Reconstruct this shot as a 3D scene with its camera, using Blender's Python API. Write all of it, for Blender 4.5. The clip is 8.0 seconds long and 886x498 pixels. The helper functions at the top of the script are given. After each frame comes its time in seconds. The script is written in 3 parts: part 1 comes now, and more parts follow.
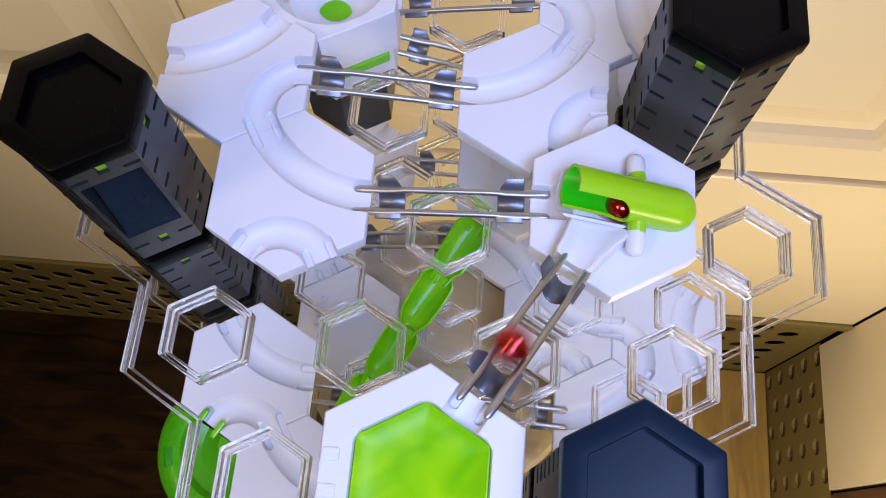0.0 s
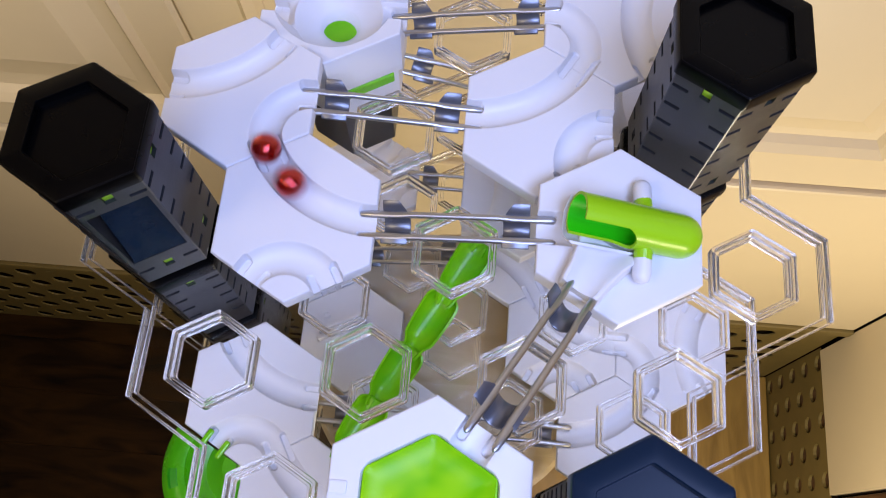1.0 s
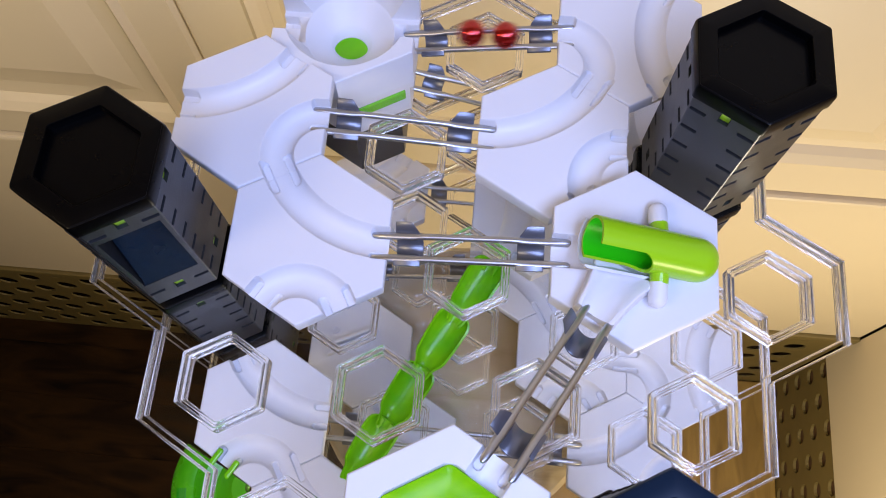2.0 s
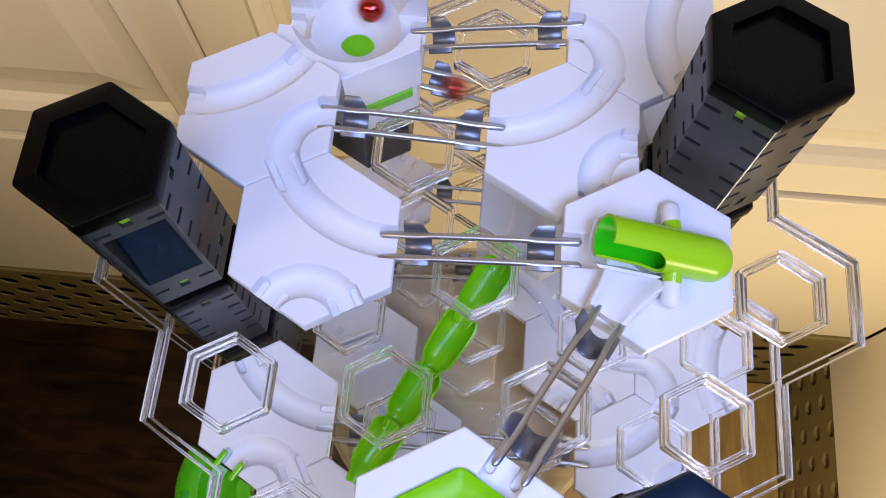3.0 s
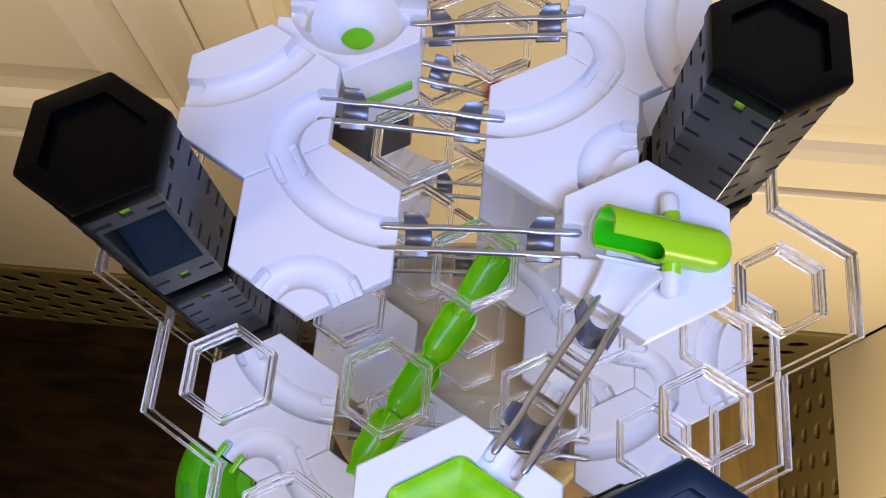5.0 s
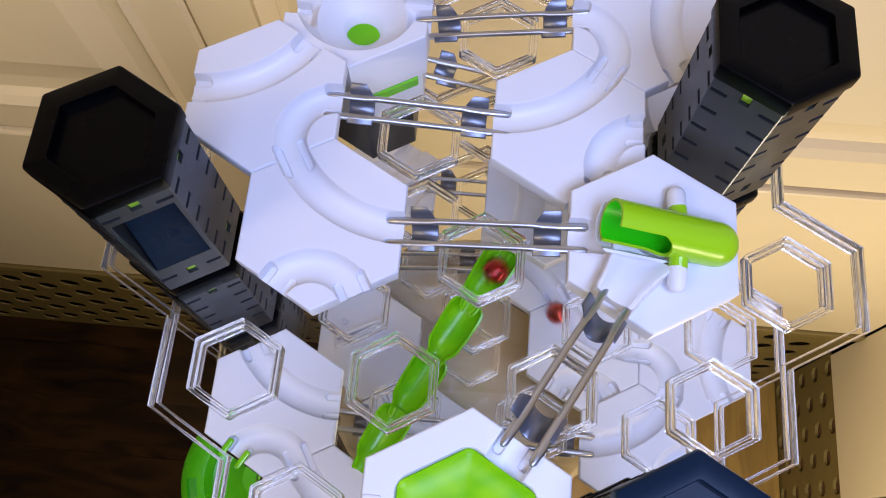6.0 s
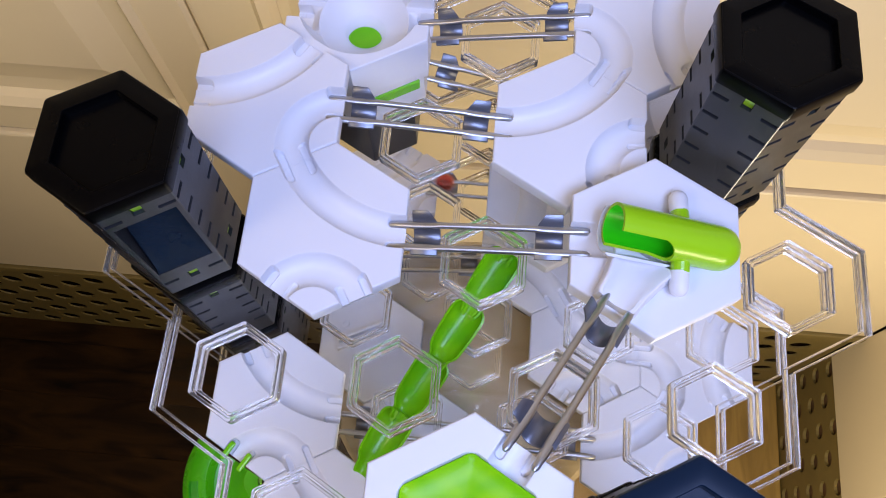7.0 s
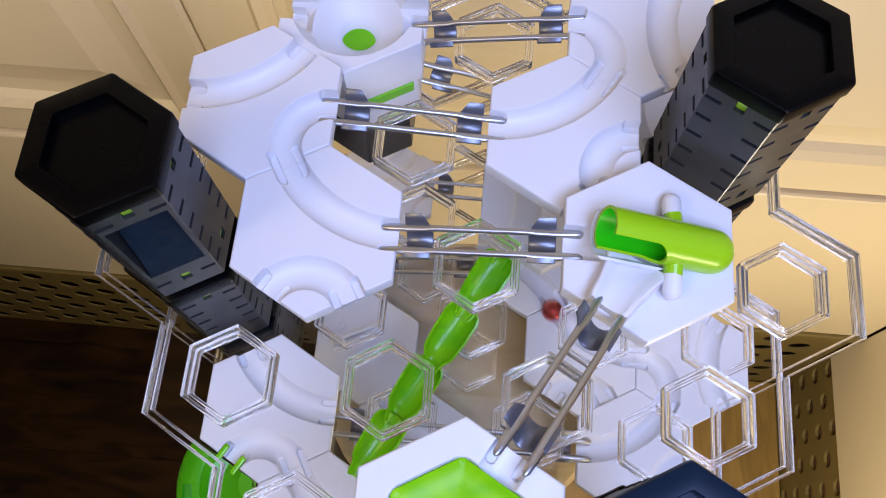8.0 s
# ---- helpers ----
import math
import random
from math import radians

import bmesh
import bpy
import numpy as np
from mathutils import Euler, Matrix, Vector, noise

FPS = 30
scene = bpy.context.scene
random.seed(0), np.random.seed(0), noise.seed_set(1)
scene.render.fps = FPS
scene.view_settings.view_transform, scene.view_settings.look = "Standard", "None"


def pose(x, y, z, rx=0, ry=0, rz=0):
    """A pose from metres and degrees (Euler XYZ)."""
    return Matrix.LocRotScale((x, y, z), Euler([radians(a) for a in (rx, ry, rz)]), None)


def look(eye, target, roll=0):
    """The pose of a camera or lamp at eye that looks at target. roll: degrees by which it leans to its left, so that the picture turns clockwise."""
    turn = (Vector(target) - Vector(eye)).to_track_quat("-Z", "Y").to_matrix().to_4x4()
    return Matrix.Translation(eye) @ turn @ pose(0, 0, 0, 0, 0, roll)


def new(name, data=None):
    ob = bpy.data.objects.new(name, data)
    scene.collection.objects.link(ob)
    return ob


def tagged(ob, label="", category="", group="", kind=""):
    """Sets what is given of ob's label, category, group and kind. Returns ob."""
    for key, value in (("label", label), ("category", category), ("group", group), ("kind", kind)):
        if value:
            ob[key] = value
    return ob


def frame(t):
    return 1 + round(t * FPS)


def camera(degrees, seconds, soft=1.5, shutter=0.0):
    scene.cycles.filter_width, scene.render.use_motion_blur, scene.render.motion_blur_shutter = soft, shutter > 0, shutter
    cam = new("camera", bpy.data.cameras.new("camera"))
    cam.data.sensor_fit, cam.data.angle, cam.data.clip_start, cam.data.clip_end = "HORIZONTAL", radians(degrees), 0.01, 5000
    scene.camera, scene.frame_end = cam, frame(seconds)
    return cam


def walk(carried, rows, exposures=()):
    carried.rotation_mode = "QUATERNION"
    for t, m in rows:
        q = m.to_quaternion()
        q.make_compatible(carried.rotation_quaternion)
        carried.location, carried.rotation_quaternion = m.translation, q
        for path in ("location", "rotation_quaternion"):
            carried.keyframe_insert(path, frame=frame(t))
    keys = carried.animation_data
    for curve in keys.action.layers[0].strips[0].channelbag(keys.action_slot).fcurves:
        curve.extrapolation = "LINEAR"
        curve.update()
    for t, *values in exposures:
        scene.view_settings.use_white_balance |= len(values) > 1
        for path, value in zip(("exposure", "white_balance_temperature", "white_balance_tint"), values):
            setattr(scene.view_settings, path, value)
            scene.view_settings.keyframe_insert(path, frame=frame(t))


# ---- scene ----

# The tops of the upper tiles lie TOP metres over the floor; P is the pitch of the hexagon grid.
TOP, P = 1.52, 0.065
ROW = P * math.sqrt(3) / 2
cam = camera(56.33, 8.0, 1.0, 0.5)
PATH = [
    (0, 0.0755, -0.1316, 0.3096, 19.834, 0.312, 4.958),
    (0.5, 0.0746, -0.1314, 0.3108, 19.913, 0.248, 5.010),
    (1, 0.0721, -0.1217, 0.3129, 19.774, 0.273, 4.963),
    (1.5, 0.0695, -0.1152, 0.3136, 19.836, 0.345, 5.059),
    (3, 0.0633, -0.1123, 0.3080, 19.927, 0.397, 5.122),
    (3.5, 0.0628, -0.1127, 0.3058, 19.977, 0.384, 5.182),
    (4, 0.0608, -0.1135, 0.3071, 19.892, 0.387, 5.110),
    (5.5, 0.0649, -0.1172, 0.3075, 19.901, 0.452, 5.093),
    (6, 0.0612, -0.1185, 0.3072, 19.954, 0.415, 5.092),
    (6.5, 0.0588, -0.1176, 0.3074, 19.970, 0.436, 5.122),
    (7, 0.0606, -0.1171, 0.3077, 19.956, 0.452, 5.121),
    (7.5, 0.0631, -0.1168, 0.3077, 19.947, 0.473, 5.152),
    (8, 0.0635, -0.1154, 0.3073, 19.950, 0.485, 5.124),
]
walk(cam, [(t, pose(x, y, z + TOP, rx, ry, rz)) for t, x, y, z, rx, ry, rz in PATH], [(0.0, 0.0), (8.0, 0.0)])

# ---- light ----
world = bpy.data.worlds.new("room_air")
scene.world = world
world.use_nodes = True
world.node_tree.nodes["Background"].inputs[0].default_value = (1.0, 0.82, 0.6, 1)
world.node_tree.nodes["Background"].inputs[1].default_value = 0.04


def lamp(name, m, size, watts, colour):
    data = bpy.data.lights.new(name, "AREA")
    data.shape, data.size, data.size_y, data.energy, data.color = "RECTANGLE", size[0], size[1], watts, colour
    ob = new(name, data)
    ob.matrix_world = m
    return ob


def bulb(name, where, watts, colour, size):
    data = bpy.data.lights.new(name, "POINT")
    data.energy, data.color, data.shadow_soft_size = watts, colour, size
    new(name, data).location = where


# unseen lights added to match the brightness: a warm fill beside the run, a small warm fill for its lower tiles, a warm
# fill from the left, a warm spot that brightens the cupboard's doors, and the pair of cool lights over the run
bulb("warm_side_fill", (0.42, -0.34, 0.84), 17.5, (1.0, 0.87, 0.63), 0.09)
bulb("warm_tile_fill", (0.42, -0.44, 1.50), 3.4, (1.0, 0.82, 0.52), 0.06)
bulb("warm_left_fill", (-0.56, -0.40, 2.30), 9, (1.0, 0.80, 0.50), 0.14)
door_fill = bpy.data.lights.new("door_fill_spot", "SPOT")
door_fill.energy, door_fill.color, door_fill.shadow_soft_size, door_fill.spot_size, door_fill.spot_blend = 8.5, (1.0, 0.84, 0.56), 0.05, radians(96), 0.8
new("door_fill_spot", door_fill).matrix_world = look((-0.38, -0.02, 1.76), (-0.33, 0.78, 1.16))
lamp("cool_light", look((0.32, -0.20, TOP + 0.60), (0.08, -0.03, TOP)), (0.34, 0.22), 3.75, (0.42, 0.53, 0.98))
lamp("cool_light", look((0.10, -0.42, TOP + 0.66), (0.08, -0.03, TOP)), (0.34, 0.22), 3.75, (0.42, 0.53, 0.98))


# ---- materials ----
def material(name, colour, rough=0.5, metal=0.0, spread=0.08, scale=60.0, bump=0.05, bump_scale=900.0, colour2=None, coat=0.0):
    m = bpy.data.materials.new(name)
    m.use_nodes = True
    nt = m.node_tree
    b = nt.nodes["Principled BSDF"]
    tc = nt.nodes.new("ShaderNodeTexCoord")
    n1 = nt.nodes.new("ShaderNodeTexNoise")
    n1.inputs["Scale"].default_value, n1.inputs["Detail"].default_value = scale, 6
    nt.links.new(tc.outputs["Object"], n1.inputs["Vector"])
    ramp = nt.nodes.new("ShaderNodeMix")
    ramp.data_type = "RGBA"
    c2 = colour2 or tuple(c * (1 - spread) for c in colour)
    ramp.inputs[6].default_value, ramp.inputs[7].default_value = (*colour, 1), (*c2, 1)
    nt.links.new(n1.outputs["Fac"], ramp.inputs[0])
    nt.links.new(ramp.outputs[2], b.inputs["Base Color"])
    rr = nt.nodes.new("ShaderNodeMapRange")
    rr.inputs[3].default_value, rr.inputs[4].default_value = max(0.02, rough - 0.06), rough + 0.08
    n2 = nt.nodes.new("ShaderNodeTexNoise")
    n2.inputs["Scale"].default_value, n2.inputs["Detail"].default_value = bump_scale, 4
    nt.links.new(tc.outputs["Object"], n2.inputs["Vector"])
    nt.links.new(n1.outputs["Fac"], rr.inputs[0])
    nt.links.new(rr.outputs[0], b.inputs["Roughness"])
    b.inputs["Metallic"].default_value = metal
    b.inputs["Coat Weight"].default_value = coat
    bp = nt.nodes.new("ShaderNodeBump")
    bp.inputs["Strength"].default_value, bp.inputs["Distance"].default_value = bump, 0.0004
    nt.links.new(n2.outputs["Fac"], bp.inputs["Height"])
    nt.links.new(bp.outputs[0], b.inputs["Normal"])
    return m


def wood(name, dark, light, along=(1.0, 9.0, 9.0), scale=5.0, rough=0.45):
    m = material(name, light, rough, 0, 0.1, 30, 0.12, 200)
    nt = m.node_tree
    b = nt.nodes["Principled BSDF"]
    tc = nt.nodes.new("ShaderNodeTexCoord")
    mp = nt.nodes.new("ShaderNodeMapping")
    mp.inputs["Scale"].default_value = along
    info = nt.nodes.new("ShaderNodeObjectInfo")
    add = nt.nodes.new("ShaderNodeVectorMath")
    add.operation = "ADD"
    mul = nt.nodes.new("ShaderNodeMath")
    mul.operation, mul.inputs[1].default_value = "MULTIPLY", 17.0
    nt.links.new(info.outputs["Random"], mul.inputs[0])
    nt.links.new(tc.outputs["Object"], add.inputs[0])
    nt.links.new(mul.outputs[0], add.inputs[1])
    nt.links.new(add.outputs[0], mp.inputs["Vector"])
    n = nt.nodes.new("ShaderNodeTexNoise")
    n.inputs["Scale"].default_value, n.inputs["Detail"].default_value, n.inputs["Distortion"].default_value = scale, 8, 1.2
    nt.links.new(mp.outputs[0], n.inputs["Vector"])
    ramp = nt.nodes.new("ShaderNodeValToRGB")
    ramp.color_ramp.elements[0].position, ramp.color_ramp.elements[0].color = 0.3, (*dark, 1)
    ramp.color_ramp.elements[1].position, ramp.color_ramp.elements[1].color = 0.72, (*light, 1)
    nt.links.new(n.outputs["Fac"], ramp.inputs[0])
    nt.links.new(ramp.outputs[0], b.inputs["Base Color"])
    return m


def clear(name, rough=0.02, tint=(0.985, 0.98, 0.97)):
    m = bpy.data.materials.new(name)
    m.use_nodes = True
    b = m.node_tree.nodes["Principled BSDF"]
    b.inputs["Base Color"].default_value = (*tint, 1)
    b.inputs["Transmission Weight"].default_value, b.inputs["IOR"].default_value = 0.965, 1.45
    b.inputs["Roughness"].default_value = rough
    return m


def clear_sheet(name):
    m = bpy.data.materials.new(name)
    m.use_nodes = True
    nt = m.node_tree
    nt.nodes.remove(nt.nodes["Principled BSDF"])
    out = nt.nodes["Material Output"]
    tr, gl, mix, fr = (nt.nodes.new(k) for k in ("ShaderNodeBsdfTransparent", "ShaderNodeBsdfGlossy", "ShaderNodeMixShader", "ShaderNodeFresnel"))
    tr.inputs[0].default_value = (0.988, 0.985, 0.975, 1)
    tc, n = nt.nodes.new("ShaderNodeTexCoord"), nt.nodes.new("ShaderNodeTexNoise")
    n.inputs["Scale"].default_value = 35
    bp = nt.nodes.new("ShaderNodeBump")
    bp.inputs["Strength"].default_value, bp.inputs["Distance"].default_value = 0.06, 0.001
    nt.links.new(tc.outputs["Object"], n.inputs["Vector"])
    nt.links.new(n.outputs["Fac"], bp.inputs["Height"])
    nt.links.new(bp.outputs[0], gl.inputs["Normal"])
    gl.inputs["Roughness"].default_value = 0.03
    fr.inputs[0].default_value = 1.47
    nt.links.new(fr.outputs[0], mix.inputs[0])
    nt.links.new(tr.outputs[0], mix.inputs[1])
    nt.links.new(gl.outputs[0], mix.inputs[2])
    nt.links.new(mix.outputs[0], out.inputs[0])
    return m


def duller(m, level):
    m.node_tree.nodes["Principled BSDF"].inputs["Specular IOR Level"].default_value = level
    return m


WHITE = material("white_plastic", (0.725, 0.735, 0.785), 0.42, 0, 0.04, 25, 0.04, 1500)
BLACK = duller(material("charcoal_plastic", (0.018, 0.020, 0.024), 0.38, 0, 0.35, 90, 0.18, 1600), 0.42)
# dark ramp plastic; the blue of reflected cool light is in its colour
SHEEN_RAMP = material("dark_ramp_blue_sheen", (0.006, 0.019, 0.036), 0.25, 0, 0.3, 90, 0.1, 1600)
# front cap: black plastic, with the cool light's blue sheen put into its colour
SHEEN_CAP = duller(material("black_cap_blue_sheen", (0.004, 0.014, 0.034), 0.3, 0, 0.3, 90, 0.05, 1600), 0.2)
CAP = duller(material("black_plastic_cap", (0.0007, 0.0008, 0.0012), 0.28, 0, 0.3, 90, 0.05, 1600), 0.13)
GREEN = material("lime_plastic", (0.32, 0.63, 0.008), 0.3, 0, 0.1, 40, 0.03, 1200, coat=0.2)
DEEP = duller(material("green_plastic", (0.30, 0.68, 0.004), 0.2, 0, 0.1, 70, 0.03, 1200, (0.03, 0.42, 0.003)), 0.4)
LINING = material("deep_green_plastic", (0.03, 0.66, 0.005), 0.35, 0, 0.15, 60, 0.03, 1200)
# green plastic; dark and lime blotches in the colour imitate reflections and translucence
LENS = duller(material("green_lens_reflections", (0.0, 0.34, 0.002), 0.25, 0, 0.1, 26, 0.02, 1200, (0.46, 0.80, 0.004)), 0.15)
for node in LENS.node_tree.nodes:
    if node.type == "TEX_NOISE" and node.inputs["Scale"].default_value < 100:
        node.inputs["Scale"].default_value, node.inputs["Detail"].default_value, node.inputs["Distortion"].default_value = 38, 1, 1.6
# greens with shade put into the colour: the bend's slots, then the bend itself
SHADE = material("slot_shade_green", (0.015, 0.27, 0.006), 0.3, 0, 0.15, 40, 0.03, 1200)
SHADED_GREEN = duller(material("shaded_green_plastic", (0.11, 0.46, 0.004), 0.25, 0, 0.1, 60, 0.03, 1200, (0.02, 0.26, 0.003)), 0.4)
STEEL = material("dull_steel", (0.60, 0.60, 0.61), 0.35, 1.0, 0.3, 150, 0.02, 500)
CLIP = material("grey_clip_plastic", (0.20, 0.21, 0.25), 0.32, 0.7, 0.25, 120, 0.1, 900)
RED = material("red_glazed_marble", (0.52, 0.010, 0.007), 0.08, 0.75, 0.3, 120, 0.0, 900, coat=1.0)
CLEAR = clear("clear_acrylic")
SHEET = clear_sheet("clear_acrylic_sheet")
CREAM = material("cream_paint", (0.72, 0.60, 0.39), 0.4, 0, 0.12, 5, 0.08, 160)
OLIVE = material("perforated_board", (0.20, 0.145, 0.042), 0.5, 0, 0.35, 14, 0.15, 120)
DARK = material("void_dark", (0.03, 0.02, 0.012), 0.8, 0, 0.3, 20, 0.1, 200)
FLOOR = duller(wood("dark_floor_wood", (0.0045, 0.0017, 0.0004), (0.040, 0.017, 0.003), (1.0, 5.0, 5.0), 4.5, 0.6), 0.12)
STAND = wood("tan_wood", (0.58, 0.45, 0.27), (0.76, 0.64, 0.45), (1.0, 7.0, 7.0), 9.0)
# floor wood with the lamplight on its right part put into the colour
LIT_FLOOR = wood("lamplit_floor_wood", (0.20, 0.115, 0.022), (0.36, 0.22, 0.05), (6.0, 1.0, 6.0), 6.0, 0.4)
STAND.node_tree.nodes["Principled BSDF"].inputs["Coat Weight"].default_value = 1.0
STAND.node_tree.nodes["Principled BSDF"].inputs["Coat Roughness"].default_value = 0.05
STAND.node_tree.nodes["Principled BSDF"].inputs["Coat IOR"].default_value = 1.8
BROWN = wood("brown_wood", (0.05, 0.02, 0.008), (0.13, 0.06, 0.025), (9.0, 9.0, 1.0))
# for the unseen walls and ceiling, darkened so that they reflect less light
PLASTER = material("low_bounce_plaster", (0.34, 0.27, 0.19), 0.8, 0, 0.1, 4, 0.1, 150)


# ---- building helpers ----
def at(i, j, z):
    return Vector((i * P, j * ROW, TOP + z))


def part(name, bm, material, parent, label="", smooth=False):
    bmesh.ops.recalc_face_normals(bm, faces=bm.faces[:])
    me = bpy.data.meshes.new(name)
    bm.to_mesh(me)
    bm.free()
    me.materials.append(material)
    if smooth:
        me.shade_smooth()
        me.set_sharp_from_angle(angle=radians(38))
    ob = new(name, me)
    ob.parent = parent
    if label:
        ob["label"] = label
    return ob


def thing(name, where, label, category, group="", kind="", turn=0):
    ob = new(name)
    ob.empty_display_size = 0.01
    ob.location, ob.rotation_euler = where, (0, 0, radians(turn))
    return tagged(ob, label, category, group, kind)


def hexagon(flat, turn=0.0, corner=0.0):
    r = flat / math.sqrt(3)
    if corner:
        c = r - corner / math.cos(radians(30))
        return [(c * math.sin(radians(60 * k + turn)) + corner * math.sin(radians(60 * k + turn + d)), c * math.cos(radians(60 * k + turn)) + corner * math.cos(radians(60 * k + turn + d)))
                for k in range(6) for d in (-30, -15, 0, 15, 30)]
    return [(r * math.sin(radians(60 * k + turn)), r * math.cos(radians(60 * k + turn))) for k in range(6)]


def loft(bm, rings, closed=False, cap=True):
    """Skin a list of vertex rings of equal length."""
    vs = [[bm.verts.new(p) for p in ring] for ring in rings]
    n = len(vs[0])
    pairs = list(zip(vs, vs[1:])) + ([(vs[-1], vs[0])] if closed else [])
    for a, b in pairs:
        for k in range(n):
            bm.faces.new((a[k], a[(k + 1) % n], b[(k + 1) % n], b[k]))
    if cap and not closed:
        bm.faces.new(vs[0][::-1])
        bm.faces.new(vs[-1])


def hex_loft(bm, profile, centre=(0, 0), closed=False, cap=True, corner=0.0):
    """Skin hexagons; profile rows are (width across flats, z)."""
    loft(bm, [[(x + centre[0], y + centre[1], z) for x, y in hexagon(w, 0.0, corner)] for w, z in profile], closed, cap)


def wall_profile(thick, low, high, r):
    """Rows (inset, z) of an upright wall with a rounded top."""
    turn = [(r - r * math.cos(radians(a)), high - r + r * math.sin(radians(a))) for a in (0, 30, 60, 90)]
    return [(0.0, low)] + turn + [(thick - d, z) for d, z in reversed(turn)] + [(thick, low)]


def turned(bm, profile, seg=28, m=Matrix()):
    """Skin circles about z; profile rows are (radius, z)."""
    loft(bm, [[m @ Vector((r * math.cos(2 * math.pi * k / seg), r * math.sin(2 * math.pi * k / seg), z)) for k in range(seg)] for r, z in profile])


def box(bm, x0, x1, y0, y1, z0, z1, bevel=0.0):
    vs = [bm.verts.new((x, y, z)) for z in (z0, z1) for x, y in ((x0, y0), (x1, y0), (x1, y1), (x0, y1))]
    fs = [bm.faces.new([vs[k] for k in q]) for q in ((3, 2, 1, 0), (4, 5, 6, 7), (0, 1, 5, 4), (1, 2, 6, 5), (2, 3, 7, 6), (3, 0, 4, 7))]
    if bevel:
        bmesh.ops.bevel(bm, geom=list({e for f in fs for e in f.edges}), offset=bevel, segments=2, affect="EDGES", profile=0.5)


def tube(bm, pts, r, seg=10, squash=None):
    """A round bar along points; r may be a list; squash flattens it in z."""
    pts = [Vector(p) for p in pts]
    rings = []
    for k, p in enumerate(pts):
        d = (pts[min(k + 1, len(pts) - 1)] - pts[max(k - 1, 0)]).normalized()
        side = d.cross(Vector((0, 0, 1))).normalized()
        up = side.cross(d)
        rad = r[k] if isinstance(r, (list, tuple)) else r
        q = squash[k] if squash else 1.0
        rings.append([p + rad * (math.cos(a) * side * (2 - q if q < 1 else 1) + math.sin(a) * up * q) for a in (2 * math.pi * s / seg for s in range(seg))])
    loft(bm, rings)


# ---- hexagonal tiles with rolled grooves ----
EDGE = P * 0.5
GW, GD = 0.0070, 0.0052
GR = (GW * GW + GD * GD) / (2 * GD)


def arc(a, b):
    """A groove that joins the middles of the edges that face a and b degrees."""
    turn = (b - a) % 360
    mid = radians(a + turn / 2)
    if turn == 60:
        d, r = P / math.sqrt(3), P / (2 * math.sqrt(3))
    else:
        d, r = P, P * math.sqrt(3) / 2
    return ("arc", d * math.cos(mid), d * math.sin(mid), r, (a, b))


def lane(a, reach=0.0):
    return ("lane", math.cos(radians(a)), math.sin(radians(a)), reach, (a,))


def groove_depth(x, y, grooves):
    low = 0.0
    for kind, a, b, c, ends in grooves:
        if kind == "arc":
            d = abs(math.hypot(x - a, y - b) - c)
        elif kind == "well":
            # a hexagonal recess: a its apothem, b its corner radius, c its depth
            gap = [x * math.cos(radians(60 * k)) + y * math.sin(radians(60 * k)) - (a - b) for k in range(6)]
            gap.sort()
            out = math.hypot(max(0.0, gap[5]), max(0.0, gap[4])) - b if gap[4] > 0 else gap[5] - b
            low = min(low, -c * min(1.0, max(0.0, 0.5 - out / 0.0008)))
            continue
        elif kind == "funnel":
            # a round bowl sunk below two deep channels; a is the channels' depth, b the bowl's radius
            rr = math.hypot(x, y)
            if rr < b:
                low = min(low, a - c * (1 - (rr / b) ** 2) ** 1.15)
            elif rr < b + 0.0072:
                low = min(low, a * (1 - (rr - b) / 0.0072) ** 0.8)
            if rr > b - 0.001:
                d = abs(y)
                deck = a if d < 0.0098 else a * max(0.0, 1 - (d - 0.0098) / 0.0012)
                rise = math.sqrt(GR * GR - d * d) - (GR - GD) if d < GW else 0.0
                deck -= rise * min(1.0, max(0.0, (rr - b) / 0.004))
                off = math.hypot(d - 0.0050, max(0.0, EDGE - 0.0060 - abs(x)))
                if off < 0.0019:
                    deck = min(deck, deck + (a - 0.0056 - deck) * min(1.0, 4.0 * (1 - off / 0.0019)))
                low = min(low, deck)
            continue
        else:
            along = x * a + y * b
            d = abs(-x * b + y * a) if along > c else 1.0
        if d < GW + 0.003:
            rise = math.sqrt(GR * GR - d * d) - (GR - GD) if d < GW else 2.6 * (GW - d)
            low = min(low, -0.5 * (rise + math.sqrt(rise * rise + 1.6e-7)))
        for e in ends:
            ex, ey = math.cos(radians(e)), math.sin(radians(e))
            along, side = x * ex + y * ey, abs(-x * ey + y * ex)
            off = math.hypot(side - 0.0050, max(0.0, EDGE - 0.0060 - along))
            if along > 0 and off < 0.0019:
                low = min(low, low + (-0.0056 - low) * min(1.0, 4.0 * (1 - off / 0.0019)))
    return low


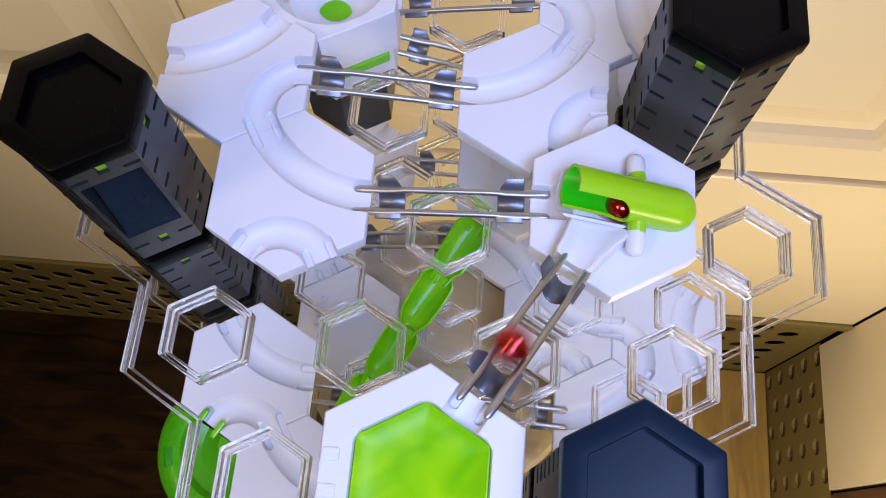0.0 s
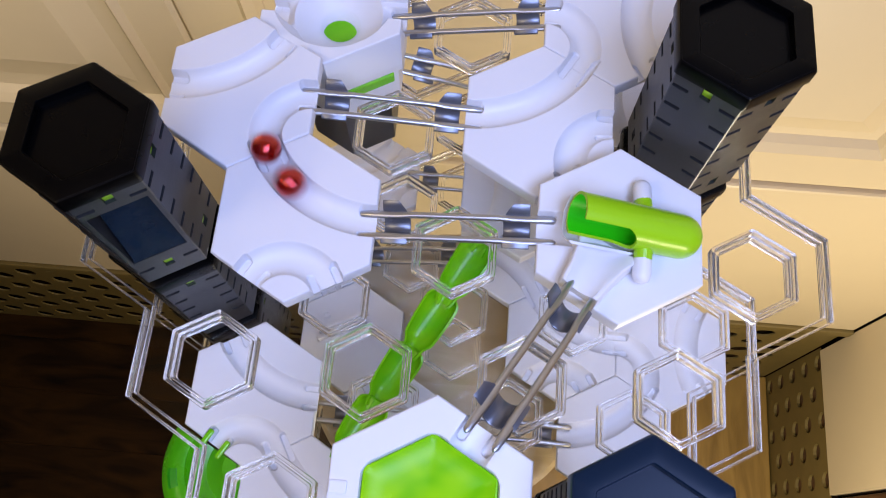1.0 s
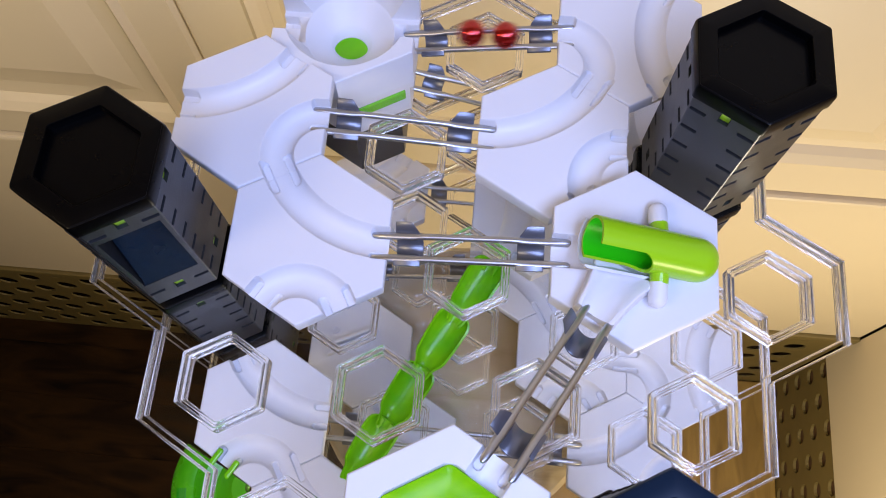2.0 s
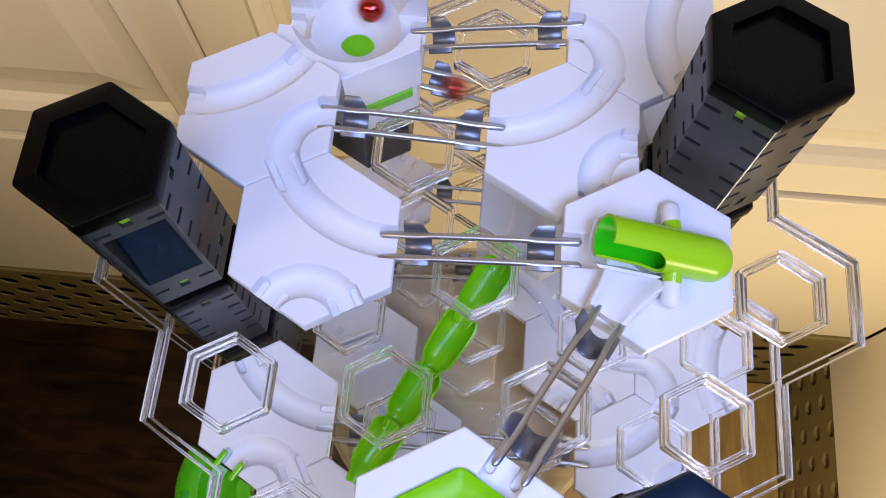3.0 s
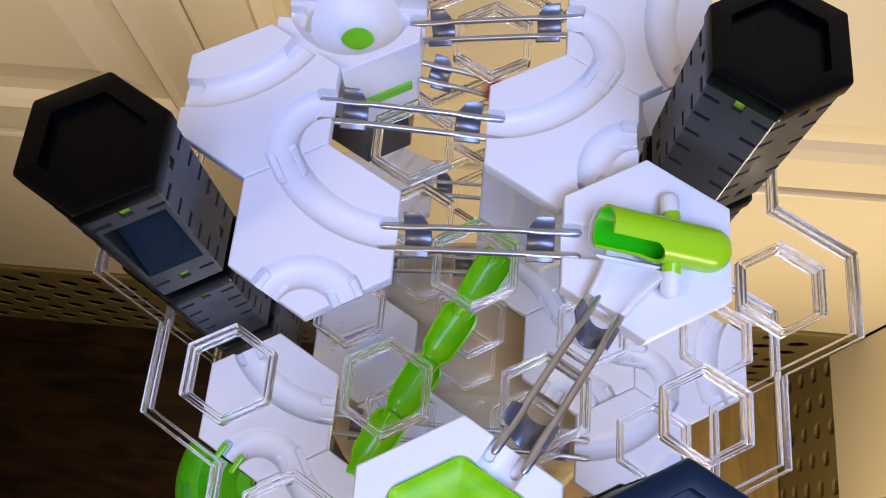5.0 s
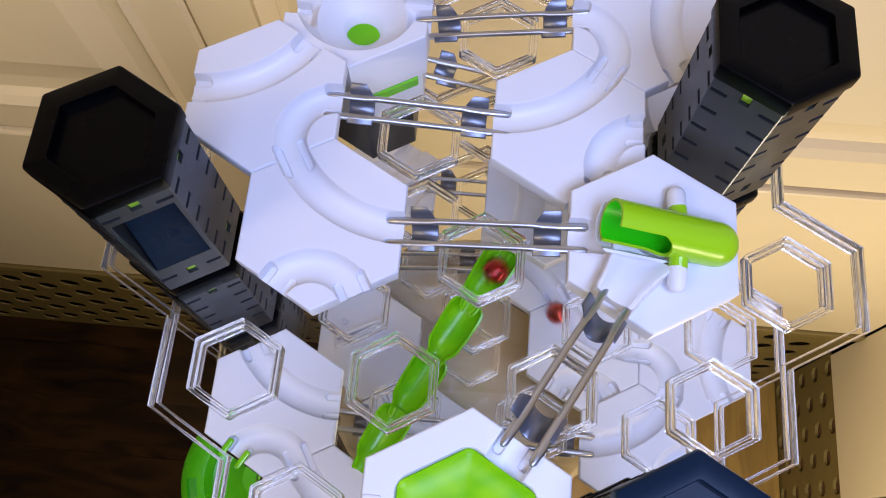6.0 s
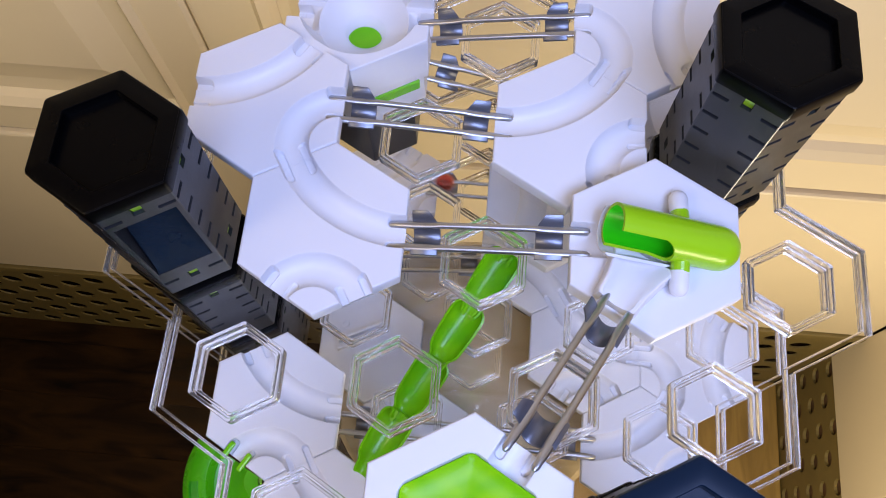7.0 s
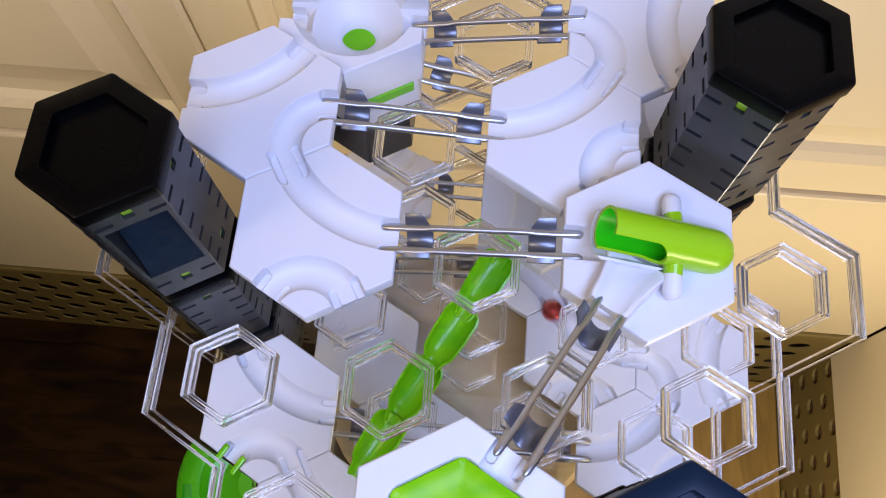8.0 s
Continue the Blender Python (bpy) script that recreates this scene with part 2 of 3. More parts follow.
def groove_tile_mesh(name, grooves, thick=0.009, fine=96):
    verts, index, faces = [], {}, []
    corner = [Vector((x, y, 0)) for x, y in hexagon(P * 0.9985)]
    inner = P * 0.9985 / 2

    def vert(p):
        key = (round(p.x * 1e6), round(p.y * 1e6))
        if key not in index:
            gap = inner - max(p.x * math.cos(radians(60 * k)) + p.y * math.sin(radians(60 * k)) for k in range(6))
            e = 0.0009
            lip = -(e - math.sqrt(max(0, e * e - (e - gap) ** 2))) if gap < e else 0.0
            index[key] = len(verts)
            verts.append((p.x, p.y, min(groove_depth(p.x, p.y, grooves), lip)))
        return index[key]

    for s in range(6):
        u, v = corner[s] / fine, corner[(s + 1) % 6] / fine
        for a in range(fine):
            for b in range(fine - a):
                p = u * a + v * b
                i0, i1, i2 = vert(p), vert(p + u), vert(p + v)
                faces.append((i0, i2, i1))
                if a + b < fine - 1:
                    faces.append((i1, i2, vert(p + u + v)))
    rim = []
    for s in range(6):
        for k in range(fine):
            rim.append(vert(corner[s] + (corner[(s + 1) % 6] - corner[s]) * k / fine))
    base = len(verts)
    for r in rim:
        verts.append((verts[r][0] * 0.985, verts[r][1] * 0.985, -thick))
    n = len(rim)
    for k in range(n):
        faces.append((rim[k], rim[(k + 1) % n], base + (k + 1) % n, base + k))
    faces.append(tuple(base + k for k in range(n)))
    me = bpy.data.meshes.new(name)
    me.from_pydata(verts, [], faces)
    me.validate()
    bm = bmesh.new()
    bm.from_mesh(me)
    bmesh.ops.recalc_face_normals(bm, faces=bm.faces[:])
    bm.to_mesh(me)
    bm.free()
    me.materials.append(WHITE)
    me.shade_smooth()
    me.set_sharp_from_angle(angle=radians(40))
    return me


CURVES = groove_tile_mesh("curve_tile", [arc(0, 120), arc(240, 300)])


def curve_tile(i, j, z, turn, label):
    ob = new("curve_tile", CURVES)
    ob.location, ob.rotation_euler = at(i, j, z), (0, 0, radians(turn))
    return tagged(ob, label, "track tile", "white curve tiles")


# ---- stacking pillars ----
def notched_face(bm, width, height, holes, m):
    """An upright wall in the x-z plane, with rectangular recesses (u0, u1, v0, v1, depth)."""
    us = sorted({0, width, *(h[0] for h in holes), *(h[1] for h in holes)})
    vs = sorted({0, height, *(h[2] for h in holes), *(h[3] for h in holes)})

    def depth(a, b):
        u, v = (us[a] + us[a + 1]) / 2, (vs[b] + vs[b + 1]) / 2
        return max([h[4] for h in holes if h[0] < u < h[1] and h[2] < v < h[3]] or [0.0])

    def quad(*ps):
        bm.faces.new([bm.verts.new(m @ Vector(p)) for p in ps])

    nu, nv = len(us) - 1, len(vs) - 1
    for a in range(nu):
        for b in range(nv):
            d, u0, u1, v0, v1 = depth(a, b), us[a], us[a + 1], vs[b], vs[b + 1]
            quad((u0, d, v0), (u1, d, v0), (u1, d, v1), (u0, d, v1))
            if a + 1 < nu and depth(a + 1, b) != d:
                e = depth(a + 1, b)
                quad((u1, d, v0), (u1, e, v0), (u1, e, v1), (u1, d, v1))
            if b + 1 < nv and depth(a, b + 1) != d:
                e = depth(a, b + 1)
                quad((u0, d, v1), (u1, d, v1), (u1, e, v1), (u0, e, v1))


PILLAR = 0.0474


def pillar(i, j, z0, z1, label, chute=None, cap=True, notched=True, lid=CAP):
    """A hexagonal charcoal pillar from z0 to z1; chute: the side (degrees) with a ramped opening."""
    root = thing("stacking_pillar", at(i, j, z0), label, "pillar", "charcoal pillars")
    tall = z1 - z0
    flat = PILLAR - 0.0016
    side, ch = flat / math.sqrt(3), 0.0003
    body = bmesh.new()
    slots = []
    for k in range(6):
        ang = 60 * k
        w = side - 2 * ch
        m = pose(0, 0, 0, 0, 0, ang) @ Matrix.Translation((flat / 2, 0, 0)) @ pose(0, 0, 0, 0, 0, 90) @ Matrix.Translation((-w / 2, 0, 0))
        holes = []
        if notched:
            rows = max(1, int((tall - 0.012) / 0.0125))
            for r in range(rows):
                v = tall - 0.0155 - r * 0.0125
                if v > 0.003:
                    holes += [(0.0002, 0.0066, v, v + 0.0015, 0.0013), (w - 0.0066, w - 0.0002, v, v + 0.0015, 0.0013)]
            if tall > 0.05:
                for v in (tall - 0.0145, 0.0085):
                    holes.append((w / 2 - 0.002, w / 2 + 0.002, v, v + 0.0062, 0.0032))
                    slots.append((m, w / 2 - 0.0018, v, 0.0062))
        if chute == ang:
            holes = [h for h in holes if not (0.0215 < h[2] < tall - 0.022)]
            holes.append((0.0016, w - 0.0016, 0.0225, tall - 0.0195, 0.013))
            chute_m = m
        notched_face(body, w, tall, holes, m)
        for u0, u1, v, _, deep in holes:
            if deep < 0.002:
                ends = [(u0 + 0.0002, v - 0.0007), (u0 + 0.0002, v - 0.0001), (u1 - 0.0002, v - 0.0001), (u1 - 0.0002, v - 0.0007)]
                loft(body, [[m @ Vector((u, y, z)) for u, z in ends] for y in (0.0002, -0.0003)])
        nxt = pose(0, 0, 0, 0, 0, ang + 60) @ Matrix.Translation((flat / 2, 0, 0)) @ pose(0, 0, 0, 0, 0, 90) @ Matrix.Translation((-w / 2, 0, 0))
        a, b = m @ Vector((w, 0, 0)), nxt @ Vector((0, 0, 0))
        body.faces.new([body.verts.new(p) for p in (a, b, b + Vector((0, 0, tall)), a + Vector((0, 0, tall)))])
    bmesh.ops.remove_doubles(body, verts=body.verts[:], dist=1e-6)
    hex_loft(body, [(flat * 0.97, 0.0006), (flat * 0.97, 0.0012)])
    shell = part("body", body, BLACK, root)
    for m, u, v, h in slots:
        g = bmesh.new()
        vs = [m @ Vector(p) for p in ((u, 0.0016, v), (u + 0.0036, 0.0016, v), (u + 0.0036, 0.0003, v + h), (u, 0.0003, v + h))]
        back = [m @ Vector(p) for p in ((u, 0.0031, v), (u + 0.0036, 0.0031, v), (u + 0.0036, 0.0031, v + h), (u, 0.0031, v + h))]
        loft(g, [vs, back])
        part("green_insert", g, GREEN, shell)
    if chute is not None:
        r = bmesh.new()
        w = side - 2 * ch
        lo, hi = 0.0225, tall - 0.0195
        loft(r, [[chute_m @ Vector(p) for p in ((u, 0.0003, lo + 0.0003), (u, 0.0128, hi - 0.012), (u, 0.0128, lo + 0.0003))] for u in (0.0022, w - 0.0022)])
        part("ramp", r, SHEEN_RAMP, shell, "sloping dark ramp inside the opening")
    if cap:
        c = bmesh.new()
        z = tall
        hex_loft(c, [(PILLAR - 0.001, z - 0.0078), (PILLAR + 0.0004, z - 0.0073), (PILLAR + 0.0004, z - 0.0014), (PILLAR - 0.0006, z - 0.0003), (PILLAR - 0.002, z),
                     (PILLAR * 0.70, z), (PILLAR * 0.69, z - 0.0003), (PILLAR * 0.685, z - 0.0010), (PILLAR * 0.68, z - 0.0036)], corner=0.0016)
        part("cap", c, lid, root, ("black" if lid is CAP else "sheen-tinted black") + " hexagonal cap with a sunken middle", True)
    return root


# ---- clear level plates ----
CELLS = [(i + (abs(j) % 2) / 2, j) for j in range(-2, 3) for i in range(-1, 4)]
CELLS = [(i, j) for i, j in CELLS if -1 + abs(j) / 2 <= i <= 3 - abs(j) / 2]


def outline(cells):
    """The outer edge of a patch of hexagons, as points in order."""
    once = {}
    for i, j in cells:
        pts = [(round(i * P + x, 6), round(j * ROW + y, 6)) for x, y in hexagon(P)]
        for k in range(6):
            a, b = pts[k], pts[(k + 1) % 6]
            ka = (round(a[0] * 1e4), round(a[1] * 1e4))
            kb = (round(b[0] * 1e4), round(b[1] * 1e4))
            if (kb, ka) in once:
                del once[(kb, ka)]
            else:
                once[(ka, kb)] = a
    follow = {ka: (kb, p) for (ka, kb), p in once.items()}
    start = next(iter(follow))
    out, k = [], start
    while True:
        kb, p = follow[k]
        out.append(Vector((p[0], p[1])))
        k = kb
        if k == start:
            return out


def inset(poly, d):
    n, out = len(poly), []
    for k in range(n):
        a, b, c = poly[k - 1], poly[k], poly[(k + 1) % n]
        n1 = Vector((b.y - a.y, a.x - b.x)).normalized()
        n2 = Vector((c.y - b.y, b.x - c.x)).normalized()
        m = (n1 + n2)
        out.append(b + m * (d / (1 + n1.dot(n2))))
    return out


def level_plate(z, label, rings=True):
    root = thing("level_plate", (0, 0, TOP + z), label, "clear plate", "clear level plates")
    poly = outline(CELLS)
    area = sum(a.x * b.y - b.x * a.y for a, b in zip(poly, poly[1:] + poly[:1]))
    sign = 1 if area < 0 else -1
    sheet = bmesh.new()
    p0 = inset(poly, 0.0008 * sign)
    f = sheet.faces.new([sheet.verts.new((p.x, p.y, -0.004)) for p in p0])
    sh = part("sheet", sheet, SHEET, root)
    sh.visible_shadow = False
    rim = bmesh.new()
    for start_at, low, high in ((0.0, -0.0055, 0.0), (0.0029, -0.0050, -0.0008)):
        loft(rim, [[(p.x, p.y, z) for p in inset(poly, (start_at + d) * sign)] for d, z in wall_profile(0.0009, low, high, 0.0004)], closed=True)
    part("rim", rim, CLEAR, root, "", True).visible_shadow = False
    if rings:
        w = P * 0.565
        ring = bmesh.new()
        for wide, thick, low, high in ((w, 0.0015, -0.0062, 0.0), (w - 0.0046, 0.0013, -0.0070, -0.0014)):
            hex_loft(ring, [(wide - 2 * d, z) for d, z in wall_profile(thick, low, high, 0.00045)], closed=True, corner=0.0016)
        first = part("socket_ring", ring, CLEAR, root, "", True)
        first.location = (CELLS[0][0] * P, CELLS[0][1] * ROW, 0)
        first.visible_shadow = False
        for i, j in CELLS[1:]:
            o = first.copy()
            scene.collection.objects.link(o)
            o.location = (i * P, j * ROW, 0)
    return root


# ---- rails ----
def rail(start, end, label, bow=0.0, ear=1, gauge=0.0049):
    """A two-rod rail with a clip at each end; it reaches a little into both tiles."""
    a, b = Vector(start), Vector(end)
    d = b - a
    m = Matrix.Translation(a) @ Vector((d.x, d.y, d.z)).to_track_quat("X", "Z").to_matrix().to_4x4()
    long = d.length
    root = new("rail")
    root.matrix_world = m
    tagged(root, label, "rail", "steel rails")
    e, g, r = 0.0080, gauge, 0.00135
    for s in (-1, 1):
        xs = [-e, -e + 0.0012, -0.002, 0.004, 0.010, 0.014] + [0.014 + (long - 0.028) * k / 8 for k in range(1, 9)] + [long - 0.010, long - 0.004, long + 0.002, long + e - 0.0012, long + e]
        rod = bmesh.new()
        rad = [0.0006, 0.0013] + [r] * (len(xs) - 4) + [0.0013, 0.0006]
        sq = [0.9, 0.9, 0.8, 0.7, 0.75, 1.0] + [1.0] * 7 + [1.0, 0.75, 0.7, 0.8, 0.9, 0.9]
        dip = [-0.0005 * min(1.0, max(0.0, -x, x - long) / 0.005) for x in xs]
        tube(rod, [(x, s * g, 0.0006 + dz + bow * math.sin(math.pi * min(1, max(0, x / long)))) for x, dz in zip(xs, dip)], rad, 14, sq)
        part("rod", rod, STEEL, root, smooth=True)
    for x0, flip in ((0.0025, 1), (long - 0.0135, -1)):
        c = bmesh.new()
        prof = [(-0.0078, 0.0002), (-0.0062, 0.0010), (-0.0050, -0.0006), (-0.0038, -0.0032), (-0.002, -0.0048), (0, -0.0053), (0.002, -0.0048), (0.0038, -0.0032), (0.0050, -0.0006), (0.0064, 0.0018), (0.0084, 0.0036), (0.0096, 0.0040)]
        rings = []
        for x in (0.0, 0.0004, 0.0106, 0.011):
            t = 0.0003 if x in (0.0, 0.011) else 0.0006
            up = []
            for y, z in prof:
                short = max(0.0, y - 0.005) * 0.95
                xx = min(x, 0.011 - short) if flip > 0 else max(x, short)
                up.append((x0 + xx, y * ear, z + t))
            down = [(p[0], p[1], p[2] - 2 * t) for p in reversed(up)]
            rings.append(up + down)
        loft(c, rings)
        part("clip", c, CLIP, root, smooth=True)
    return root


# ---- the room ----
BACK, SIDE = 0.29, 0.741


def slab(name, x0, x1, y0, y1, z0, z1, mat, label):
    bm = bmesh.new()
    box(bm, x0, x1, y0, y1, z0, z1)
    return tagged(part(name, bm, mat, None), label, "", "", "structure")


floor = slab("floor", -1.9, 1.0, -2.6, 0.5, -0.05, -0.012, DARK, "dark stained plank floor")
# unseen ceiling and walls added to close the room and limit stray light
slab("ceiling", -1.9, 1.0, -2.6, 0.5, 2.5, 2.56, PLASTER, "unseen plain ceiling")
slab("wall_south", -1.9, 1.0, -2.66, -2.6, -0.05, 2.5, PLASTER, "unseen plain warm wall")
slab("wall_west", -1.96, -1.9, -2.6, 0.5, -0.05, 2.5, PLASTER, "unseen plain warm wall")
slab("wall_north", -1.9, 1.0, 0.5, 0.56, -0.05, 2.5, PLASTER, "unseen plain warm wall")
slab("wall_east", 1.0, 1.06, -2.6, 0.5, -0.05, 2.5, PLASTER, "unseen plain warm wall")


def perforated(long, tall, pitch=0.066, hole=0.0195, deep=0.003):
    """A board in the x-z plane with staggered round holes."""
    bm = bmesh.new()
    step = pitch * 0.866
    cols, n = int(long / step) + 1, 12
    for c in range(cols):
        shift = (c % 2) * pitch / 2
        rows = int(tall / pitch) + 2
        for r in range(rows):
            z0, z1 = max(0, (r - 1) * pitch + shift), min(tall, r * pitch + shift)
            x0, x1 = c * step, min(long, (c + 1) * step)
            if z1 - z0 < 1e-4 or x1 - x0 < 1e-4:
                continue
            cx, cz = c * step + step / 2, (r - 0.5) * pitch + shift
            if cz - hole < z0 or cz + hole > z1 or cx + hole > x1:
                bm.faces.new([bm.verts.new(p) for p in ((x0, 0, z0), (x1, 0, z0), (x1, 0, z1), (x0, 0, z1))])
                continue
            rim, far, edge = [], [], []
            for k in range(n):
                a = 2 * math.pi * (k + 0.5) / n
                ca, sa = math.cos(a), math.sin(a)
                rim.append(bm.verts.new((cx + hole * ca, 0, cz + hole * sa)))
                far.append(bm.verts.new((cx + hole * ca, deep, cz + hole * sa)))
                s = min((x1 - cx) / max(1e-9, abs(ca)), ((z1 - z0) / 2) / max(1e-9, abs(sa)))
                edge.append(bm.verts.new((cx + s * ca, 0, (z0 + z1) / 2 + s * sa)))
            for k in range(n):
                q = (k + 1) % n
                bm.faces.new((rim[k], rim[q], edge[q], edge[k]))
                bm.faces.new((rim[k], rim[q], far[q], far[k]))
            for cxx, czz in ((x1, z1), (x0, z1), (x0, z0), (x1, z0)):
                near = sorted(edge, key=lambda v: (v.co.x - cxx) ** 2 + (v.co.z - czz) ** 2)[:2]
                bm.faces.new((near[0], near[1], bm.verts.new((cxx, 0, czz))))
    return bm


def panelled_door(root, x0, x1, z0, z1, w=0.058, mo=0.046):
    """A cream door with a moulded, raised panel; its face lies at BACK."""
    y = BACK
    d = bmesh.new()

    def ring(ins, yy):
        return [(x0 + ins, yy, z0 + ins * 1.3), (x1 - ins, yy, z0 + ins * 1.3), (x1 - ins, yy, z1 - ins), (x0 + ins, yy, z1 - ins)]

    loft(d, [ring(0.0, y + 0.022), ring(0.0, y + 0.004), ring(0.004, y), ring(w, y), ring(w + 0.006, y - 0.006), ring(w + 0.013, y + 0.001), ring(w + 0.018, y + 0.009), ring(w + 0.022, y + 0.0092)])
    door = part("door", d, CREAM, root)
    d = bmesh.new()
    loft(d, [ring(w + 0.0185, y + 0.0095), ring(w + 0.0185, y + 0.0085), ring(w + mo * 0.62, y + 0.0085), ring(w + mo + 0.004, y + 0.001), ring(w + mo + 0.01, y - 0.001)])
    part("raised_panel", d, CREAM, door)


cupboard = thing("panelled_cupboard", (0, 0, 0), "cream painted cupboard with moulded panel doors and a perforated foot", "cupboard")
bm = bmesh.new()
box(bm, -1.7, 0.738, BACK + 0.024, 0.48, 0.43, 2.35)
box(bm, -1.7, 0.738, BACK + 0.15, 0.48, 0.0, 0.428)
part("carcass", bm, DARK, cupboard)
panelled_door(cupboard, -1.0, -0.1995, 0.986, 2.3, 0.046, 0.058)
panelled_door(cupboard, -0.1975, 0.546, 0.986, 2.3)
panelled_door(cupboard, 0.548, 0.762, 0.986, 2.3)
bm = bmesh.new()
box(bm, -1.7, 0.7395, BACK - 0.004, BACK + 0.022, 0.445, 0.980, 0.004)
part("lower_panel", bm, CREAM, cupboard, "plain cream panel under the doors")
bm = bmesh.new()
box(bm, -1.7, 0.7405, BACK - 0.010, BACK + 0.014, 0.42, 0.443, 0.003)
part("grille_rail", bm, OLIVE, cupboard)
bm = perforated(2.4405, 0.418)
bm.transform(Matrix.Translation((-1.7, BACK + 0.002, 0.0)))
part("grille", bm, OLIVE, cupboard, "perforated yellowish foot board")

side_unit = thing("side_cupboard", (0, 0, 0), "cream side cupboard with a perforated foot board", "cupboard")
bm = bmesh.new()
box(bm, SIDE + 0.026, 0.98, -1.6, BACK + 0.02, 0.31, 2.35)
box(bm, SIDE + 0.15, 0.98, -1.6, BACK + 0.02, 0.0, 0.308)
part("carcass", bm, DARK, side_unit)
bm = bmesh.new()
box(bm, SIDE, SIDE + 0.024, 0.022, BACK - 0.0055, 0.30, 2.3, 0.001)
part("side_panel", bm, CREAM, side_unit)
bm = bmesh.new()
box(bm, SIDE, SIDE + 0.024, -1.6, 0.016, 0.30, 2.3, 0.004)
part("dark_panel", bm, BROWN, side_unit, "dark brown wooden panel")
bm = perforated(1.86, 0.298, 0.062, 0.0155, 0.006)
bm.transform(pose(SIDE + 0.004, BACK + 0.0015, 0, 0, 0, -90))
part("grille", bm, OLIVE, side_unit, "perforated yellowish foot board")
bm = bmesh.new()
box(bm, SIDE + 0.0105, SIDE + 0.016, -1.6, BACK, 0.0, 0.298)
part("backing", bm, BROWN, side_unit)

# added slab in a lighter colour, for the floor's lamplit right part
board = bmesh.new()
box(board, 0.20, SIDE + 0.002, -1.2, BACK, 0.0005, 0.016, 0.003)
tagged(part("floor_board", board, LIT_FLOOR, None), "golden brown slab standing for the lamplit floor along the cupboard's foot", "board")

# ---- the stand under the run ----
stand = thing("pedestal_stand", (0.065, -0.01, 0), "tan wooden pedestal stand under the marble run", "stand")
bm = bmesh.new()
turned(bm, [(0.012, TOP - 0.244), (0.088, TOP - 0.244), (0.092, TOP - 0.240), (0.092, TOP - 0.224), (0.089, TOP - 0.221), (0.01, TOP - 0.221)], 48)
part("stand_top", bm, STAND, stand)
bm = bmesh.new()
turned(bm, [(0.03, 0.03), (0.022, 0.10), (0.018, 0.6), (0.02, TOP - 0.30), (0.045, TOP - 0.2445)], 24)
part("column", bm, STAND, stand, smooth=True)
bm = bmesh.new()
turned(bm, [(0.10, 0.0), (0.10, 0.012), (0.085, 0.022), (0.03, 0.0295)], 40)
part("foot", bm, STAND, stand)

# ---- level plates and the pillars between them ----
level_plate(-0.027, "upper clear acrylic level plate with hexagonal sockets")
level_plate(-0.1185, "middle clear acrylic level plate below the upper one")
level_plate(-0.2145, "lowest clear acrylic level plate on the wooden stand")
TALL = "tall charcoal plastic pillar with notches and green inserts"
for (i, j), chute in (((-1, 0), 300), ((2.5, 1), None), ((2, -2), None)):
    pillar(i, j, -0.0265, 0.063 if chute else 0.0655, TALL, chute, lid=SHEEN_CAP if j == -2 else CAP)
    pillar(i, j, -0.118, -0.0335, TALL + ", under the upper plate")
    pillar(i, j, -0.214, -0.125, TALL + ", on the lowest plate")
SHORT = "short charcoal plastic pillar under a white tile"
for i, j, z0, z1 in ((0, 0, -0.0265, -0.0095), (2, 0, -0.0265, -0.002), (-0.5, 1, -0.0265, -0.0095), (1.5, 1, -0.0265, -0.0165), (2, 2, -0.0265, -0.0165), (1, -2, -0.0265, 0.030),
                     (1.5, 1, -0.118, -0.095), (2, 2, -0.118, -0.085), (3, 0, -0.214, -0.180), (2.5, -1, -0.214, -0.180), (2, 0, -0.214, -0.180), (1.5, 1, -0.214, -0.180), (0, 2, -0.118, -0.064)):
    pillar(i, j, z0, z1, SHORT, None, False, z1 - z0 > 0.056)

# ---- tiles ----
TILE = "white plastic hexagonal tile with curved grooves"
curve_tile(0, 0, 0.0, 0, TILE)
curve_tile(-0.5, 1, 0.0, 60, TILE)
curve_tile(1.5, 1, -0.0070, 60, TILE)
curve_tile(2, 2, -0.0070, -60, TILE)
curve_tile(-0.5, -1, -0.1090, 0, TILE + ", on the middle plate")
curve_tile(0, -2, -0.1090, 0, TILE + ", on the middle plate")
curve_tile(1.5, 1, -0.0850, 120, TILE + ", below the upper plate")
curve_tile(2, 2, -0.0750, -60, TILE + ", below the upper plate")
for i, j, turn in ((3, 0, -60), (2.5, -1, 60), (2, 0, 0), (1.5, 1, 180)):
    curve_tile(i, j, -0.1700, turn, TILE + ", on the lowest level")
for i, j, turn in ((0.5, -1, 0), (0, 2, 60), (-0.5, 1, -60)):
    curve_tile(i, j, -0.2050, turn, TILE + ", in shade")

blank = thing("blank_tile", at(0, 0, -0.2050), "plain grey-white plastic hexagonal tile in shade, on the lowest plate", "track tile")
bm = bmesh.new()
hex_loft(bm, [(P * 0.96, -0.009), (P * 0.985, -0.0085), (P * 0.985, -0.0008), (P * 0.965, 0.0)], corner=0.002)
part("body", bm, WHITE, blank)
bm = bmesh.new()
loft(bm, [[(r * math.cos(radians(15 * k)), r * math.sin(radians(15 * k)), z) for k in range(24)] for r, z in ((0.0026, 0.0), (0.0025, 0.0008), (0.0016, 0.0008), (0.0015, 0.0))], True)
bm.transform(Matrix.Translation((-0.0173, 0.0122, 0.0002)))
part("screw_boss", bm, WHITE, blank)
